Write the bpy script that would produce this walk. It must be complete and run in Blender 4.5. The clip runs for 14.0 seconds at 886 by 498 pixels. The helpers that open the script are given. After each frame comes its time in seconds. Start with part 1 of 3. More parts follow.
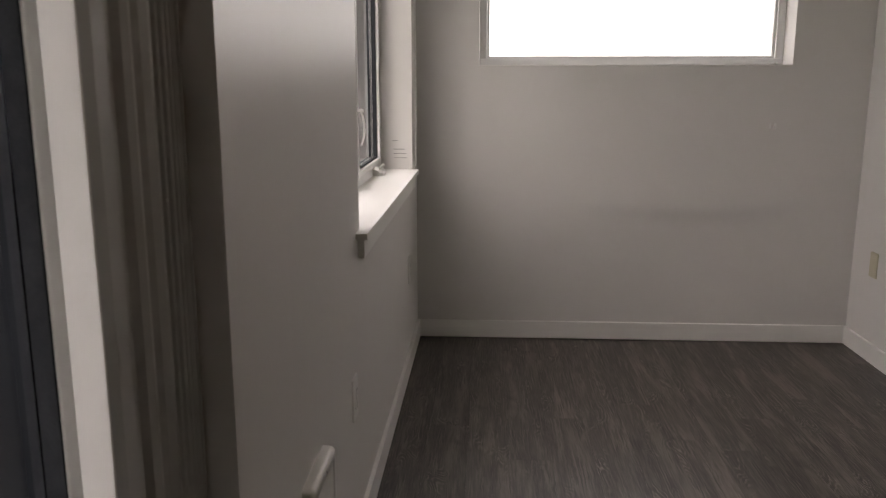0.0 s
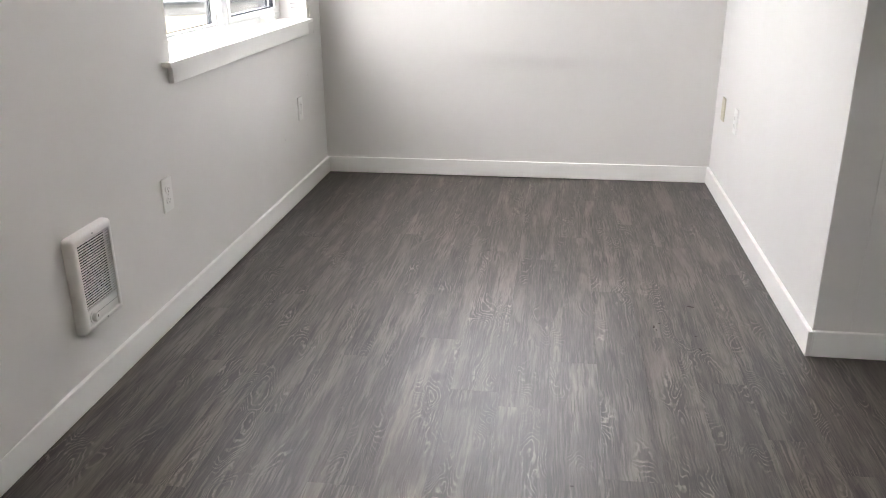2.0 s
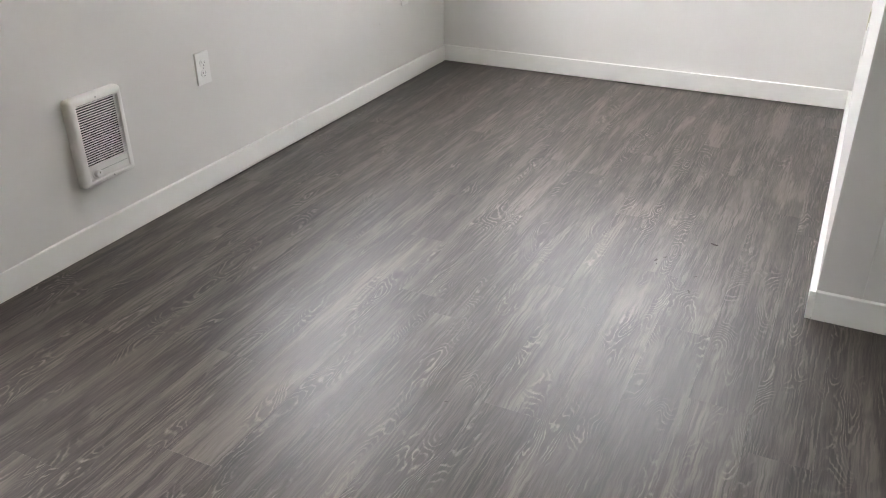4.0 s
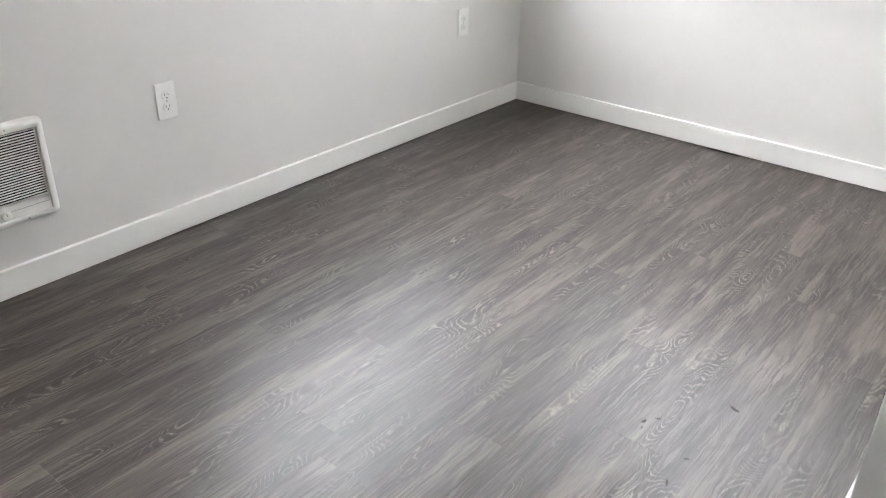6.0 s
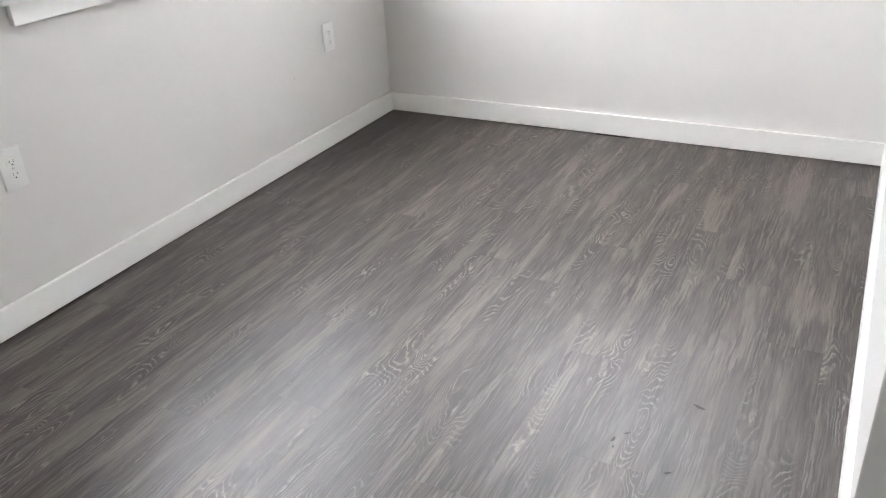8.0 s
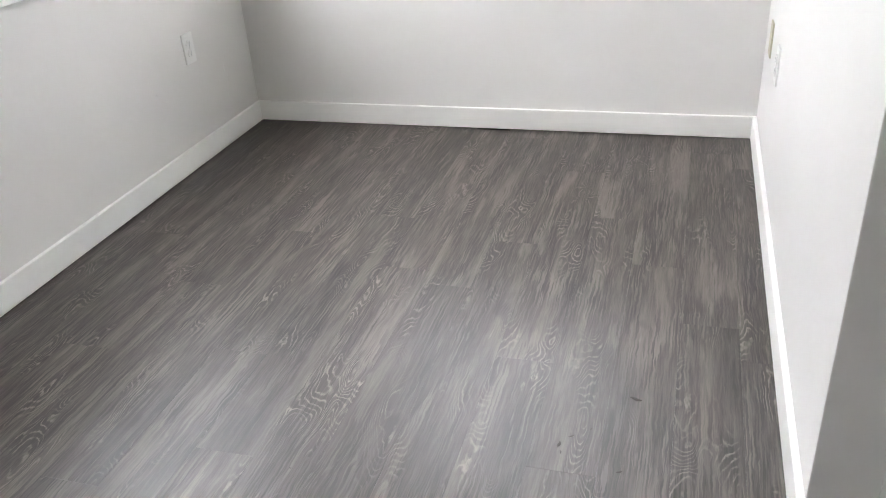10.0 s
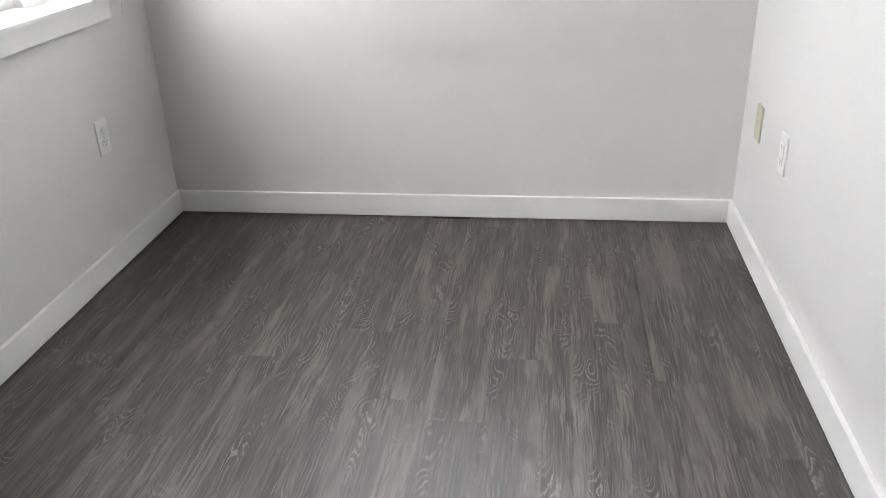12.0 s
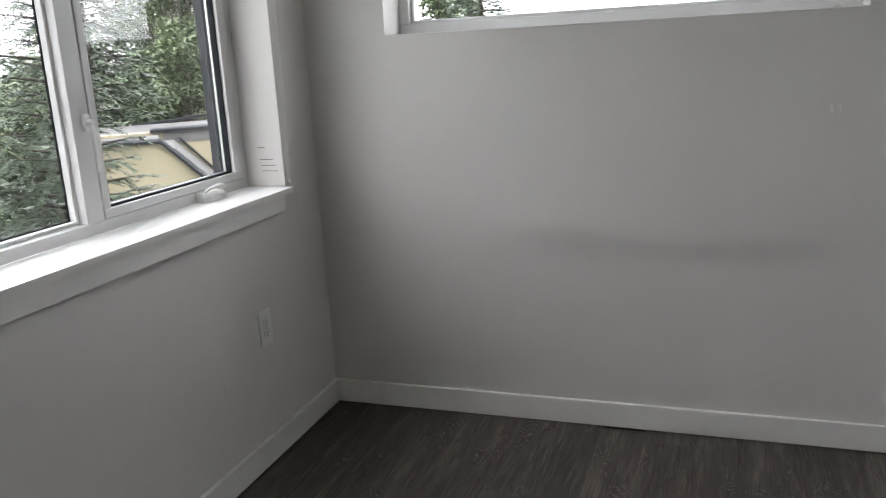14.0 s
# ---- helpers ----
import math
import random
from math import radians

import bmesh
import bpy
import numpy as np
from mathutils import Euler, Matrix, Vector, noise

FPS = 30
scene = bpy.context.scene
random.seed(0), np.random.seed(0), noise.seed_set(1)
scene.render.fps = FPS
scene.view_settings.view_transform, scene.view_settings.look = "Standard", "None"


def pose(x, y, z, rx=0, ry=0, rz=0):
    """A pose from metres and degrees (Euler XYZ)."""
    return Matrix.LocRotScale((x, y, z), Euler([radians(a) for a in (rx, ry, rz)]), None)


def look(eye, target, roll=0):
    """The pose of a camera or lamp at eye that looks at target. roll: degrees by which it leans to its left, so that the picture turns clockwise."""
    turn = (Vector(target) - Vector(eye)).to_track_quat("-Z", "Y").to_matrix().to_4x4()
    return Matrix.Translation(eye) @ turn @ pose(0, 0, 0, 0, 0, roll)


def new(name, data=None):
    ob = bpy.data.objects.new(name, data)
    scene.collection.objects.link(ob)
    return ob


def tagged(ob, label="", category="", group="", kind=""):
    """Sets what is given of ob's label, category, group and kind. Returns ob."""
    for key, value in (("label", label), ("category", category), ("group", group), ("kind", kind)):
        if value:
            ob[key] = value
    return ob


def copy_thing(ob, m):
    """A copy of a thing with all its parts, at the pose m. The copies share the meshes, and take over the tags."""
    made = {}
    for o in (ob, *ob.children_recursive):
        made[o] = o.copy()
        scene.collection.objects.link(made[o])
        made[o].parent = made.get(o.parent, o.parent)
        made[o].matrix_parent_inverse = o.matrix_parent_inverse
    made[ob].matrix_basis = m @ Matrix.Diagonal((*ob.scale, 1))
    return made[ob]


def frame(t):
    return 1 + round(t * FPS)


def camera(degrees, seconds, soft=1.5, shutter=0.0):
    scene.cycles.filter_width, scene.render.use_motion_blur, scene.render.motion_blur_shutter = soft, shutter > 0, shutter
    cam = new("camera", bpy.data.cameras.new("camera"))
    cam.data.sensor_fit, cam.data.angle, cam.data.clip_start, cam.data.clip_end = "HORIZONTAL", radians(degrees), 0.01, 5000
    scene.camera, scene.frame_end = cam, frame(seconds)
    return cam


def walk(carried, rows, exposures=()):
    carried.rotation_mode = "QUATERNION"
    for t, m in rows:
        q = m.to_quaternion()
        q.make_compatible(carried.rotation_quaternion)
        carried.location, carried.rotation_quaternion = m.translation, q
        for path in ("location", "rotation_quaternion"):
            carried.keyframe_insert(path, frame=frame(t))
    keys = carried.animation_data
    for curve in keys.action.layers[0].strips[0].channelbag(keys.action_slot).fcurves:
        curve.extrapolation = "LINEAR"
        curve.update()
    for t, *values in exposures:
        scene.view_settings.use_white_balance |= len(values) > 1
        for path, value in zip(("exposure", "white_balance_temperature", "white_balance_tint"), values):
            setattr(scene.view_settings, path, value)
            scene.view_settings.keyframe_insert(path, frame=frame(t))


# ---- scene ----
cam = camera(56.8, 14.0, soft=1.0, shutter=0.2)
PATH = [
    (0, (0.366, -4.185, 1.331), (0.258, -2.228, 0.931), 0.0),
    (0.5, (0.635, -4.333, 1.317), (0.49, -2.422, 0.745), -0.3),
    (1, (0.841, -4.542, 1.295), (0.673, -2.673, 0.603), 0.5),
    (1.5, (1.095, -4.622, 1.306), (0.893, -2.757, 0.612), -0.1),
    (2, (1.358, -4.671, 1.307), (1.096, -2.818, 0.601), -0.4),
    (2.5, (1.555, -4.799, 1.3), (1.146, -2.969, 0.603), 0.6),
    (3, (1.753, -4.773, 1.31), (1.203, -3.002, 0.561), 0.5),
    (3.2, (1.85, -4.716, 1.31), (1.247, -2.982, 0.517), 0.4),
    (5.3, (2.363, -3.767, 1.306), (1.396, -2.363, 0.261), -1.0),
    (5.5, (2.349, -3.691, 1.308), (1.358, -2.278, 0.297), -0.2),
    (6, (2.339, -3.496, 1.315), (1.233, -2.118, 0.378), 1.2),
    (6.5, (2.371, -3.342, 1.325), (1.115, -2.07, 0.428), 2.3),
    (7, (2.448, -3.269, 1.29), (1.121, -2.075, 0.387), 1.8),
    (7.5, (2.321, -3.316, 1.285), (1.069, -2.054, 0.369), -0.0),
    (8, (2.122, -3.386, 1.282), (1.263, -1.837, 0.353), -3.4),
    (10.3, (1.927, -3.309, 1.289), (1.384, -1.639, 0.332), -4.2),
    (10.5, (1.902, -3.222, 1.295), (1.35, -1.547, 0.353), -4.3),
    (11, (1.797, -3.077, 1.291), (1.247, -1.382, 0.383), -3.6),
    (11.5, (1.635, -3.024, 1.288), (1.267, -1.254, 0.432), -2.3),
    (12, (1.518, -3.01, 1.299), (1.271, -1.221, 0.44), -1.9),
    (12.5, (1.496, -2.968, 1.318), (1.269, -1.171, 0.47), -1.2),
    (13, (1.507, -2.933, 1.323), (1.284, -1.078, 0.612), -1.3),
    (13.3, (1.502, -2.871, 1.372), (1.187, -1.008, 0.716), -1.7),
    (13.5, (1.48, -2.894, 1.363), (1.047, -1.024, 0.8), -2.0),
    (13.7, (1.468, -2.855, 1.362), (0.947, -0.992, 0.851), -2.4),
    (14, (1.463, -2.751, 1.363), (0.814, -0.921, 0.884), -3.2),
]
walk(cam, [(t, look(eye, target, roll)) for t, eye, target, roll in PATH],
     [(0.0, 2.01, 7380, 18), (0.5, 2.84, 7250, 16), (1.0, 3.41, 6980, 13), (1.5, 3.76, 6820, 13), (2.0, 3.92, 6600, 12), (3.0, 3.96, 6620, 11), (5.5, 4.42, 6410, 10), (6.5, 4.28, 6360, 10), (8.0, 4.26, 6380, 10),
      (10.5, 4.04, 6390, 10), (12.5, 3.63, 6390, 10), (13.0, 3.58, 6440, 11), (13.5, 3.18, 6440, 11), (14.0, 2.28, 6410, 11)])

# ---- light: an overcast sky, a weak wide sun, one added warm fill lamp in the living area ----
world = bpy.data.worlds.new("overcast_sky")
scene.world = world
world.use_nodes = True
wn, wl = world.node_tree.nodes, world.node_tree.links
sky = wn.new("ShaderNodeTexSky")
sky.sky_type, sky.sun_disc = "NISHITA", False
sky.sun_elevation, sky.sun_rotation = radians(38), radians(204)
sky.air_density, sky.dust_density, sky.ozone_density = 1.0, 2.0, 1.0
pale = wn.new("ShaderNodeHueSaturation")
pale.inputs["Saturation"].default_value = 0.22
wl.new(sky.outputs[0], pale.inputs["Color"])
cloud = wn.new("ShaderNodeMixRGB")   # an even cloud sheet over the clear sky
cloud.inputs[0].default_value = 0.8
up = wn.new("ShaderNodeTexCoord")
sep = wn.new("ShaderNodeSeparateXYZ")
grade = wn.new("ShaderNodeMapRange")   # overcast: the zenith about three times as bright as the horizon
grade.inputs["To Min"].default_value, grade.inputs["To Max"].default_value = 0.60, 1.70
tone = wn.new("ShaderNodeVectorMath")
tone.operation = "SCALE"
tone.inputs[0].default_value = (9.0, 9.2, 9.5)
wl.new(up.outputs["Generated"], sep.inputs[0])
wl.new(sep.outputs["Z"], grade.inputs["Value"])
wl.new(grade.outputs[0], tone.inputs["Scale"])
wl.new(tone.outputs[0], cloud.inputs[2])
wl.new(pale.outputs[0], cloud.inputs[1])
wl.new(cloud.outputs[0], wn["Background"].inputs["Color"])
wn["Background"].inputs["Strength"].default_value = 0.15

sun = new("sun", bpy.data.lights.new("sun", "SUN"))
sun.data.energy, sun.data.angle, sun.data.color = 0.25, radians(78), (1.0, 0.97, 0.93)
sun.matrix_world = pose(0, 0, 30, 52, 0, -24)

# ---- the room's numbers (metres) ----
ROOM_W = 2.222          # nook, west wall x = 0 to east wall
CEIL = 2.70
NOOK_END = -2.093       # where the nook's east wall ends
DOOR_N, DOOR_S = -3.125, -5.10   # opening of the sliding door in the west wall
SOUTH, EAST = -6.6, 3.7
BASE_H, BASE_T = 0.096, 0.016
WIN_S, WIN_N, WIN_SILL, WIN_HEAD = -1.897, -0.242, 0.900, 2.30
HI_W, HI_E, HI_SILL, HI_HEAD = 0.315, 1.845, 1.410, 2.30
GROUND_Z = -5.6


# ---- materials ----
def nodes_of(name, rough=0.5, metal=0.0):
    m = bpy.data.materials.new(name)
    m.use_nodes = True
    nt = m.node_tree
    b = nt.nodes["Principled BSDF"]
    b.inputs["Roughness"].default_value = rough
    b.inputs["Metallic"].default_value = metal
    return m, nt, b


def add(nt, kind, **values):
    n = nt.nodes.new(kind)
    for k, v in values.items():
        n.inputs[k].default_value = v
    return n


def ramp(nt, fac, stops):
    r = nt.nodes.new("ShaderNodeValToRGB")
    els = r.color_ramp.elements
    while len(els) < len(stops):
        els.new(0.5)
    for e, (p, c) in zip(els, stops):
        e.position, e.color = p, (*c, 1)
    nt.links.new(fac, r.inputs[0])
    return r.outputs[0]


def maths(nt, op, a, b=None):
    n = nt.nodes.new("ShaderNodeMath")
    n.operation = op
    for i, v in enumerate((a, b)):
        if v is None:
            continue
        if isinstance(v, (int, float)):
            n.inputs[i].default_value = v
        else:
            nt.links.new(v, n.inputs[i])
    return n.outputs[0]


def mixed(nt, fac, a, b, blend="MIX"):
    n = nt.nodes.new("ShaderNodeMixRGB")
    n.blend_type = blend
    for i, v in enumerate((fac, a, b)):
        if isinstance(v, (int, float)):
            n.inputs[i].default_value = v
        elif isinstance(v, tuple):
            n.inputs[i].default_value = (*v, 1)
        else:
            nt.links.new(v, n.inputs[i])
    return n.outputs[0]


def noise_at(nt, vec, scale, detail=3.0, rough=0.5, distort=0.0):
    n = add(nt, "ShaderNodeTexNoise", Scale=scale, Detail=detail, Roughness=rough, Distortion=distort)
    nt.links.new(vec, n.inputs["Vector"])
    return n.outputs[0]


def stretched(nt, vec, sx, sy, sz):
    n = nt.nodes.new("ShaderNodeVectorMath")
    n.operation = "MULTIPLY"
    n.inputs[1].default_value = (sx, sy, sz)
    nt.links.new(vec, n.inputs[0])
    return n.outputs[0]


def bumped(nt, b, height, strength, distance):
    n = add(nt, "ShaderNodeBump", Strength=strength, Distance=distance)
    nt.links.new(height, n.inputs["Height"])
    nt.links.new(n.outputs[0], b.inputs["Normal"])


def surface(name, colour, rough=0.5, metal=0.0, vary=0.06, scale=6.0, grain=120.0, bump=0.1, depth=0.0006, rough_vary=0.08, shine=0.5):
    """A painted, moulded or mineral surface: broad soiling, fine grain, slight relief."""
    m, nt, b = nodes_of(name, rough, metal)
    pos = nt.nodes.new("ShaderNodeTexCoord").outputs["Object"]
    broad = noise_at(nt, pos, scale, 4.0, 0.6)
    fine = noise_at(nt, pos, grain, 2.0)
    dark = tuple(c * (1 - 2 * vary) for c in colour)
    light = tuple(min(1, c * (1 + vary)) for c in colour)
    tone = ramp(nt, broad, [(0.25, dark), (0.7, light)])
    tone = mixed(nt, vary, tone, ramp(nt, fine, [(0.35, tuple(c * 0.7 for c in colour)), (0.65, light)]))
    nt.links.new(tone, b.inputs["Base Color"])
    nt.links.new(maths(nt, "ADD", maths(nt, "MULTIPLY", broad, rough_vary * 2), rough - rough_vary), b.inputs["Roughness"])
    b.inputs["Specular IOR Level"].default_value = shine
    if bump:
        bumped(nt, b, fine, bump, depth)
    return m


def make_plank_material():
    m, nt, b = nodes_of("grey_oak_vinyl", 0.4)
    coord = nt.nodes.new("ShaderNodeTexCoord").outputs["Object"]
    rnd = nt.nodes.new("ShaderNodeObjectInfo").outputs["Random"]
    shift = nt.nodes.new("ShaderNodeCombineXYZ")
    nt.links.new(maths(nt, "MULTIPLY", rnd, 37.0), shift.inputs[0])
    nt.links.new(maths(nt, "MULTIPLY", rnd, 91.0), shift.inputs[1])
    nt.links.new(maths(nt, "MULTIPLY", rnd, 53.0), shift.inputs[2])
    vec = nt.nodes.new("ShaderNodeVectorMath")
    nt.links.new(coord, vec.inputs[0])
    nt.links.new(shift.outputs[0], vec.inputs[1])
    p = vec.outputs[0]
    # contour lines of a stretched field draw the cathedral figure, in patches
    field = noise_at(nt, stretched(nt, p, 12.0, 3.4, 1.0), 1.0, 1.0, 0.4, 0.35)
    wobble = noise_at(nt, stretched(nt, p, 75.0, 30.0, 1.0), 1.0, 2.0)
    rings = maths(nt, "SINE", maths(nt, "MULTIPLY", maths(nt, "ADD", field, maths(nt, "MULTIPLY", wobble, 0.045)), 150.0))
    torn = ramp(nt, noise_at(nt, stretched(nt, p, 85.0, 40.0, 1.0), 1.0, 2.0, 0.6), [(0.36, (0.1, 0.1, 0.1)), (0.60, (1, 1, 1))])
    lines = mixed(nt, 1.0, ramp(nt, rings, [(0.55, (0, 0, 0)), (0.98, (1, 1, 1))]), torn, "MULTIPLY")
    grooves = ramp(nt, rings, [(0.0, (1, 1, 1)), (0.35, (0, 0, 0))])
    where = ramp(nt, noise_at(nt, stretched(nt, p, 14.0, 3.8, 1.0), 1.0, 1.5), [(0.52, (0, 0, 0)), (0.66, (1, 1, 1))])
    figure = mixed(nt, 1.0, lines, where, "MULTIPLY")
    groove = mixed(nt, 1.0, grooves, where, "MULTIPLY")
    # wavering fibres: the across-grain place is pushed about before it is stretched
    sway = nt.nodes.new("ShaderNodeCombineXYZ")
    nt.links.new(maths(nt, "MULTIPLY", noise_at(nt, stretched(nt, p, 16.0, 15.0, 1.0), 1.0, 3.0, 0.6), 0.013), sway.inputs[0])
    bent = nt.nodes.new("ShaderNodeVectorMath")
    nt.links.new(p, bent.inputs[0])
    nt.links.new(sway.outputs[0], bent.inputs[1])
    q = bent.outputs[0]
    fibres = noise_at(nt, stretched(nt, q, 290.0, 10.0, 1.0), 1.0, 3.0, 0.65)
    pores = noise_at(nt, stretched(nt, q, 210.0, 18.0, 1.0), 1.0, 2.0, 0.6)
    patchy = ramp(nt, noise_at(nt, stretched(nt, p, 18.0, 4.0, 1.0), 1.0, 2.0), [(0.38, (0.15, 0.15, 0.15)), (0.62, (1, 1, 1))])
    grain = mixed(nt, 1.0, ramp(nt, noise_at(nt, stretched(nt, q, 180.0, 6.0, 1.0), 1.0, 1.0, 0.5), [(0.53, (0, 0, 0)), (0.575, (1, 1, 1))]), patchy, "MULTIPLY")
    dark_grain = mixed(nt, 1.0, ramp(nt, noise_at(nt, stretched(nt, q, 165.0, 6.5, 3.0), 1.0, 1.0, 0.5), [(0.52, (0, 0, 0)), (0.565, (1, 1, 1))]), patchy, "MULTIPLY")
    # long pale limed slivers, few and bright
    sliver = ramp(nt, noise_at(nt, stretched(nt, q, 55.0, 4.5, 2.0), 1.0, 2.0, 0.6), [(0.70, (0, 0, 0)), (0.78, (1, 1, 1))])
    streak = noise_at(nt, stretched(nt, q, 15.0, 1.6, 1.0), 1.0, 3.0, 0.55, 0.3)
    cloud_tone = noise_at(nt, stretched(nt, p, 11.0, 5.0, 1.0), 1.0, 3.0, 0.6, 0.5)
    knots = ramp(nt, noise_at(nt, stretched(nt, p, 10.0, 6.0, 1.0), 1.0, 1.0), [(0.70, (0, 0, 0)), (0.79, (1, 1, 1))])
    tone = ramp(nt, streak, [(0.34, (0.032, 0.026, 0.0235)), (0.46, (0.072, 0.060, 0.054)), (0.54, (0.122, 0.104, 0.094)), (0.635, (0.275, 0.242, 0.220))])
    tone = mixed(nt, 0.18, tone, ramp(nt, cloud_tone, [(0.30, (0.034, 0.028, 0.025)), (0.68, (0.185, 0.161, 0.146))]))
    tone = mixed(nt, 0.28, tone, ramp(nt, fibres, [(0.40, (0.020, 0.016, 0.014)), (0.60, (0.23, 0.204, 0.186))]))
    tone = mixed(nt, maths(nt, "MULTIPLY", grain, 0.46), tone, (0.29, 0.259, 0.237))
    tone = mixed(nt, maths(nt, "MULTIPLY", dark_grain, 0.68), tone, (0.030, 0.025, 0.022))
    tone = mixed(nt, maths(nt, "MULTIPLY", groove, 0.50), tone, (0.040, 0.034, 0.031))
    tone = mixed(nt, maths(nt, "MULTIPLY", figure, 0.66), tone, (0.42, 0.382, 0.352))
    tone = mixed(nt, maths(nt, "MULTIPLY", sliver, 0.55), tone, (0.36, 0.325, 0.300))
    tone = mixed(nt, maths(nt, "MULTIPLY", knots, 0.55), tone, (0.034, 0.028, 0.025))
    tone = mixed(nt, 1.0, tone, (1.055, 0.99, 0.957), "MULTIPLY")
    hue = add(nt, "ShaderNodeHueSaturation", Saturation=1.0)
    nt.links.new(maths(nt, "ADD", maths(nt, "MULTIPLY", rnd, 0.18), 0.49), hue.inputs["Value"])
    nt.links.new(tone, hue.inputs["Color"])
    nt.links.new(hue.outputs[0], b.inputs["Base Color"])
    nt.links.new(maths(nt, "ADD", maths(nt, "MULTIPLY", pores, 0.16), 0.37), b.inputs["Roughness"])
    b.inputs["Specular IOR Level"].default_value = 0.60
    bumped(nt, b, mixed(nt, 0.5, pores, mixed(nt, 0.5, figure, grain)), 0.2, 0.0006)
    return m


def glass_material(name, tint=(1, 1, 1)):
    m, nt, b = nodes_of(name, 0.0)
    b.inputs["Base Color"].default_value = (*tint, 1)
    b.inputs["Transmission Weight"].default_value = 1.0
    b.inputs["IOR"].default_value = 1.45
    return m


def leaf_material(name, dark, light):
    m, nt, b = nodes_of(name, 0.55)
    isl = nt.nodes.new("ShaderNodeNewGeometry").outputs["Random Per Island"]
    pos = nt.nodes.new("ShaderNodeTexCoord").outputs["Object"]
    patch = noise_at(nt, pos, 0.9, 2.0)
    tone = ramp(nt, maths(nt, "ADD", maths(nt, "MULTIPLY", isl, 0.6), maths(nt, "MULTIPLY", patch, 0.4)), [(0.15, dark), (0.85, light)])
    nt.links.new(tone, b.inputs["Base Color"])
    return m


PAINT = surface("white_wall_paint", (0.765, 0.748, 0.730), 0.40, rough_vary=0.05, vary=0.014, scale=2.2, grain=260, bump=0.12, depth=0.0005)
TRIM = surface("white_gloss_trim", (0.905, 0.895, 0.875), 0.32, vary=0.012, scale=5, grain=90, bump=0.05, depth=0.0003)
CEILING = surface("flat_ceiling_paint", (0.80, 0.79, 0.775), 0.8, vary=0.012, scale=2, grain=200, bump=0.15, depth=0.0006)
VINYL = surface("white_window_vinyl", (0.77, 0.77, 0.765), 0.35, vary=0.012, scale=9, grain=150, bump=0.03)
PLASTIC = surface("white_moulded_plastic", (0.86, 0.855, 0.84), 0.35, vary=0.012, scale=15, grain=300, bump=0.05)
IVORY = surface("ivory_plastic", (0.58, 0.54, 0.41), 0.4, vary=0.03, scale=20, grain=300, bump=0.04)
ENAMEL = surface("white_enamel_steel", (0.85, 0.84, 0.825), 0.38, vary=0.015, scale=18, grain=350, bump=0.05)
DARK = surface("black_recess", (0.024, 0.024, 0.025), 0.7, vary=0.2, scale=20, grain=200)
GASKET = surface("black_rubber_gasket", (0.034, 0.037, 0.043), 0.85, shine=0.1, vary=0.2, scale=30, grain=300)
METAL = surface("dull_grey_metal", (0.55, 0.55, 0.54), 0.4, 0.9, vary=0.05, scale=40, grain=400)
SHADE = surface("grey_pleated_fabric", (0.56, 0.56, 0.545), 0.85, vary=0.06, scale=9, grain=420, bump=0.25)
RAIL = surface("grey_shade_rail", (0.46, 0.455, 0.44), 0.5, vary=0.04, scale=9, grain=200, bump=0.04)
CORD = surface("white_cotton_cord", (0.72, 0.71, 0.68), 0.8, vary=0.05, scale=60, grain=500)
SUBFLOOR = surface("dark_subfloor", (0.02, 0.018, 0.017), 0.9, vary=0.2)
CRUMB = surface("dark_debris", (0.045, 0.035, 0.03), 0.9, vary=0.3, scale=80, grain=500)
SCUFF = surface("grey_scuff", (0.20, 0.19, 0.185), 0.8, vary=0.3, scale=60, grain=600)
PLANK = make_plank_material()
GLASS = glass_material("window_glass")
STUCCO = surface("yellow_stucco", (0.235, 0.203, 0.138), 0.85, vary=0.08, scale=1.2, grain=30, bump=0.3, depth=0.01)
ROOFING = surface("grey_roof_membrane", (0.095, 0.093, 0.09), 0.8, shine=0.2, vary=0.1, scale=0.8, grain=15, bump=0.2, depth=0.01)
COPING = surface("dark_metal_coping", (0.016, 0.017, 0.02), 0.8, shine=0.1, vary=0.15, scale=3, grain=60)
CLAD = surface("outside_render", (0.50, 0.49, 0.47), 0.85, vary=0.08, scale=1.5, grain=40, bump=0.3, depth=0.004)
BAFFLE = surface("dark_baffle_panel", (0.012, 0.014, 0.019), 0.9, shine=0.1, vary=0.2, scale=2, grain=40)
GRASS = surface("rough_grass_ground", (0.06, 0.085, 0.035), 0.95, vary=0.3, scale=0.15, grain=4, bump=0.5, depth=0.05)
BARK = surface("brown_bark", (0.045, 0.036, 0.028), 0.9, vary=0.3, scale=5, grain=30, bump=0.6, depth=0.02)
CEDAR = leaf_material("cedar_needles", (0.036, 0.052, 0.027), (0.215, 0.270, 0.140))
FIR = leaf_material("fir_needles", (0.026, 0.040, 0.025), (0.075, 0.106, 0.062))
LEAF = leaf_material("broad_leaves", (0.042, 0.064, 0.028), (0.110, 0.145, 0.062))


# ---- mesh helpers ----
def part(name, bm, material, parent=None, label=""):
    me = bpy.data.meshes.new(name)
    bmesh.ops.recalc_face_normals(bm, faces=bm.faces)
    bm.to_mesh(me)
    bm.free()
    me.materials.append(material)
    ob = new(name, me)
    if parent is not None:
        ob.parent = parent
    if label:
        tagged(ob, label)
    return ob


def smooth(ob):
    for f in ob.data.polygons:
        f.use_smooth = True
    return ob


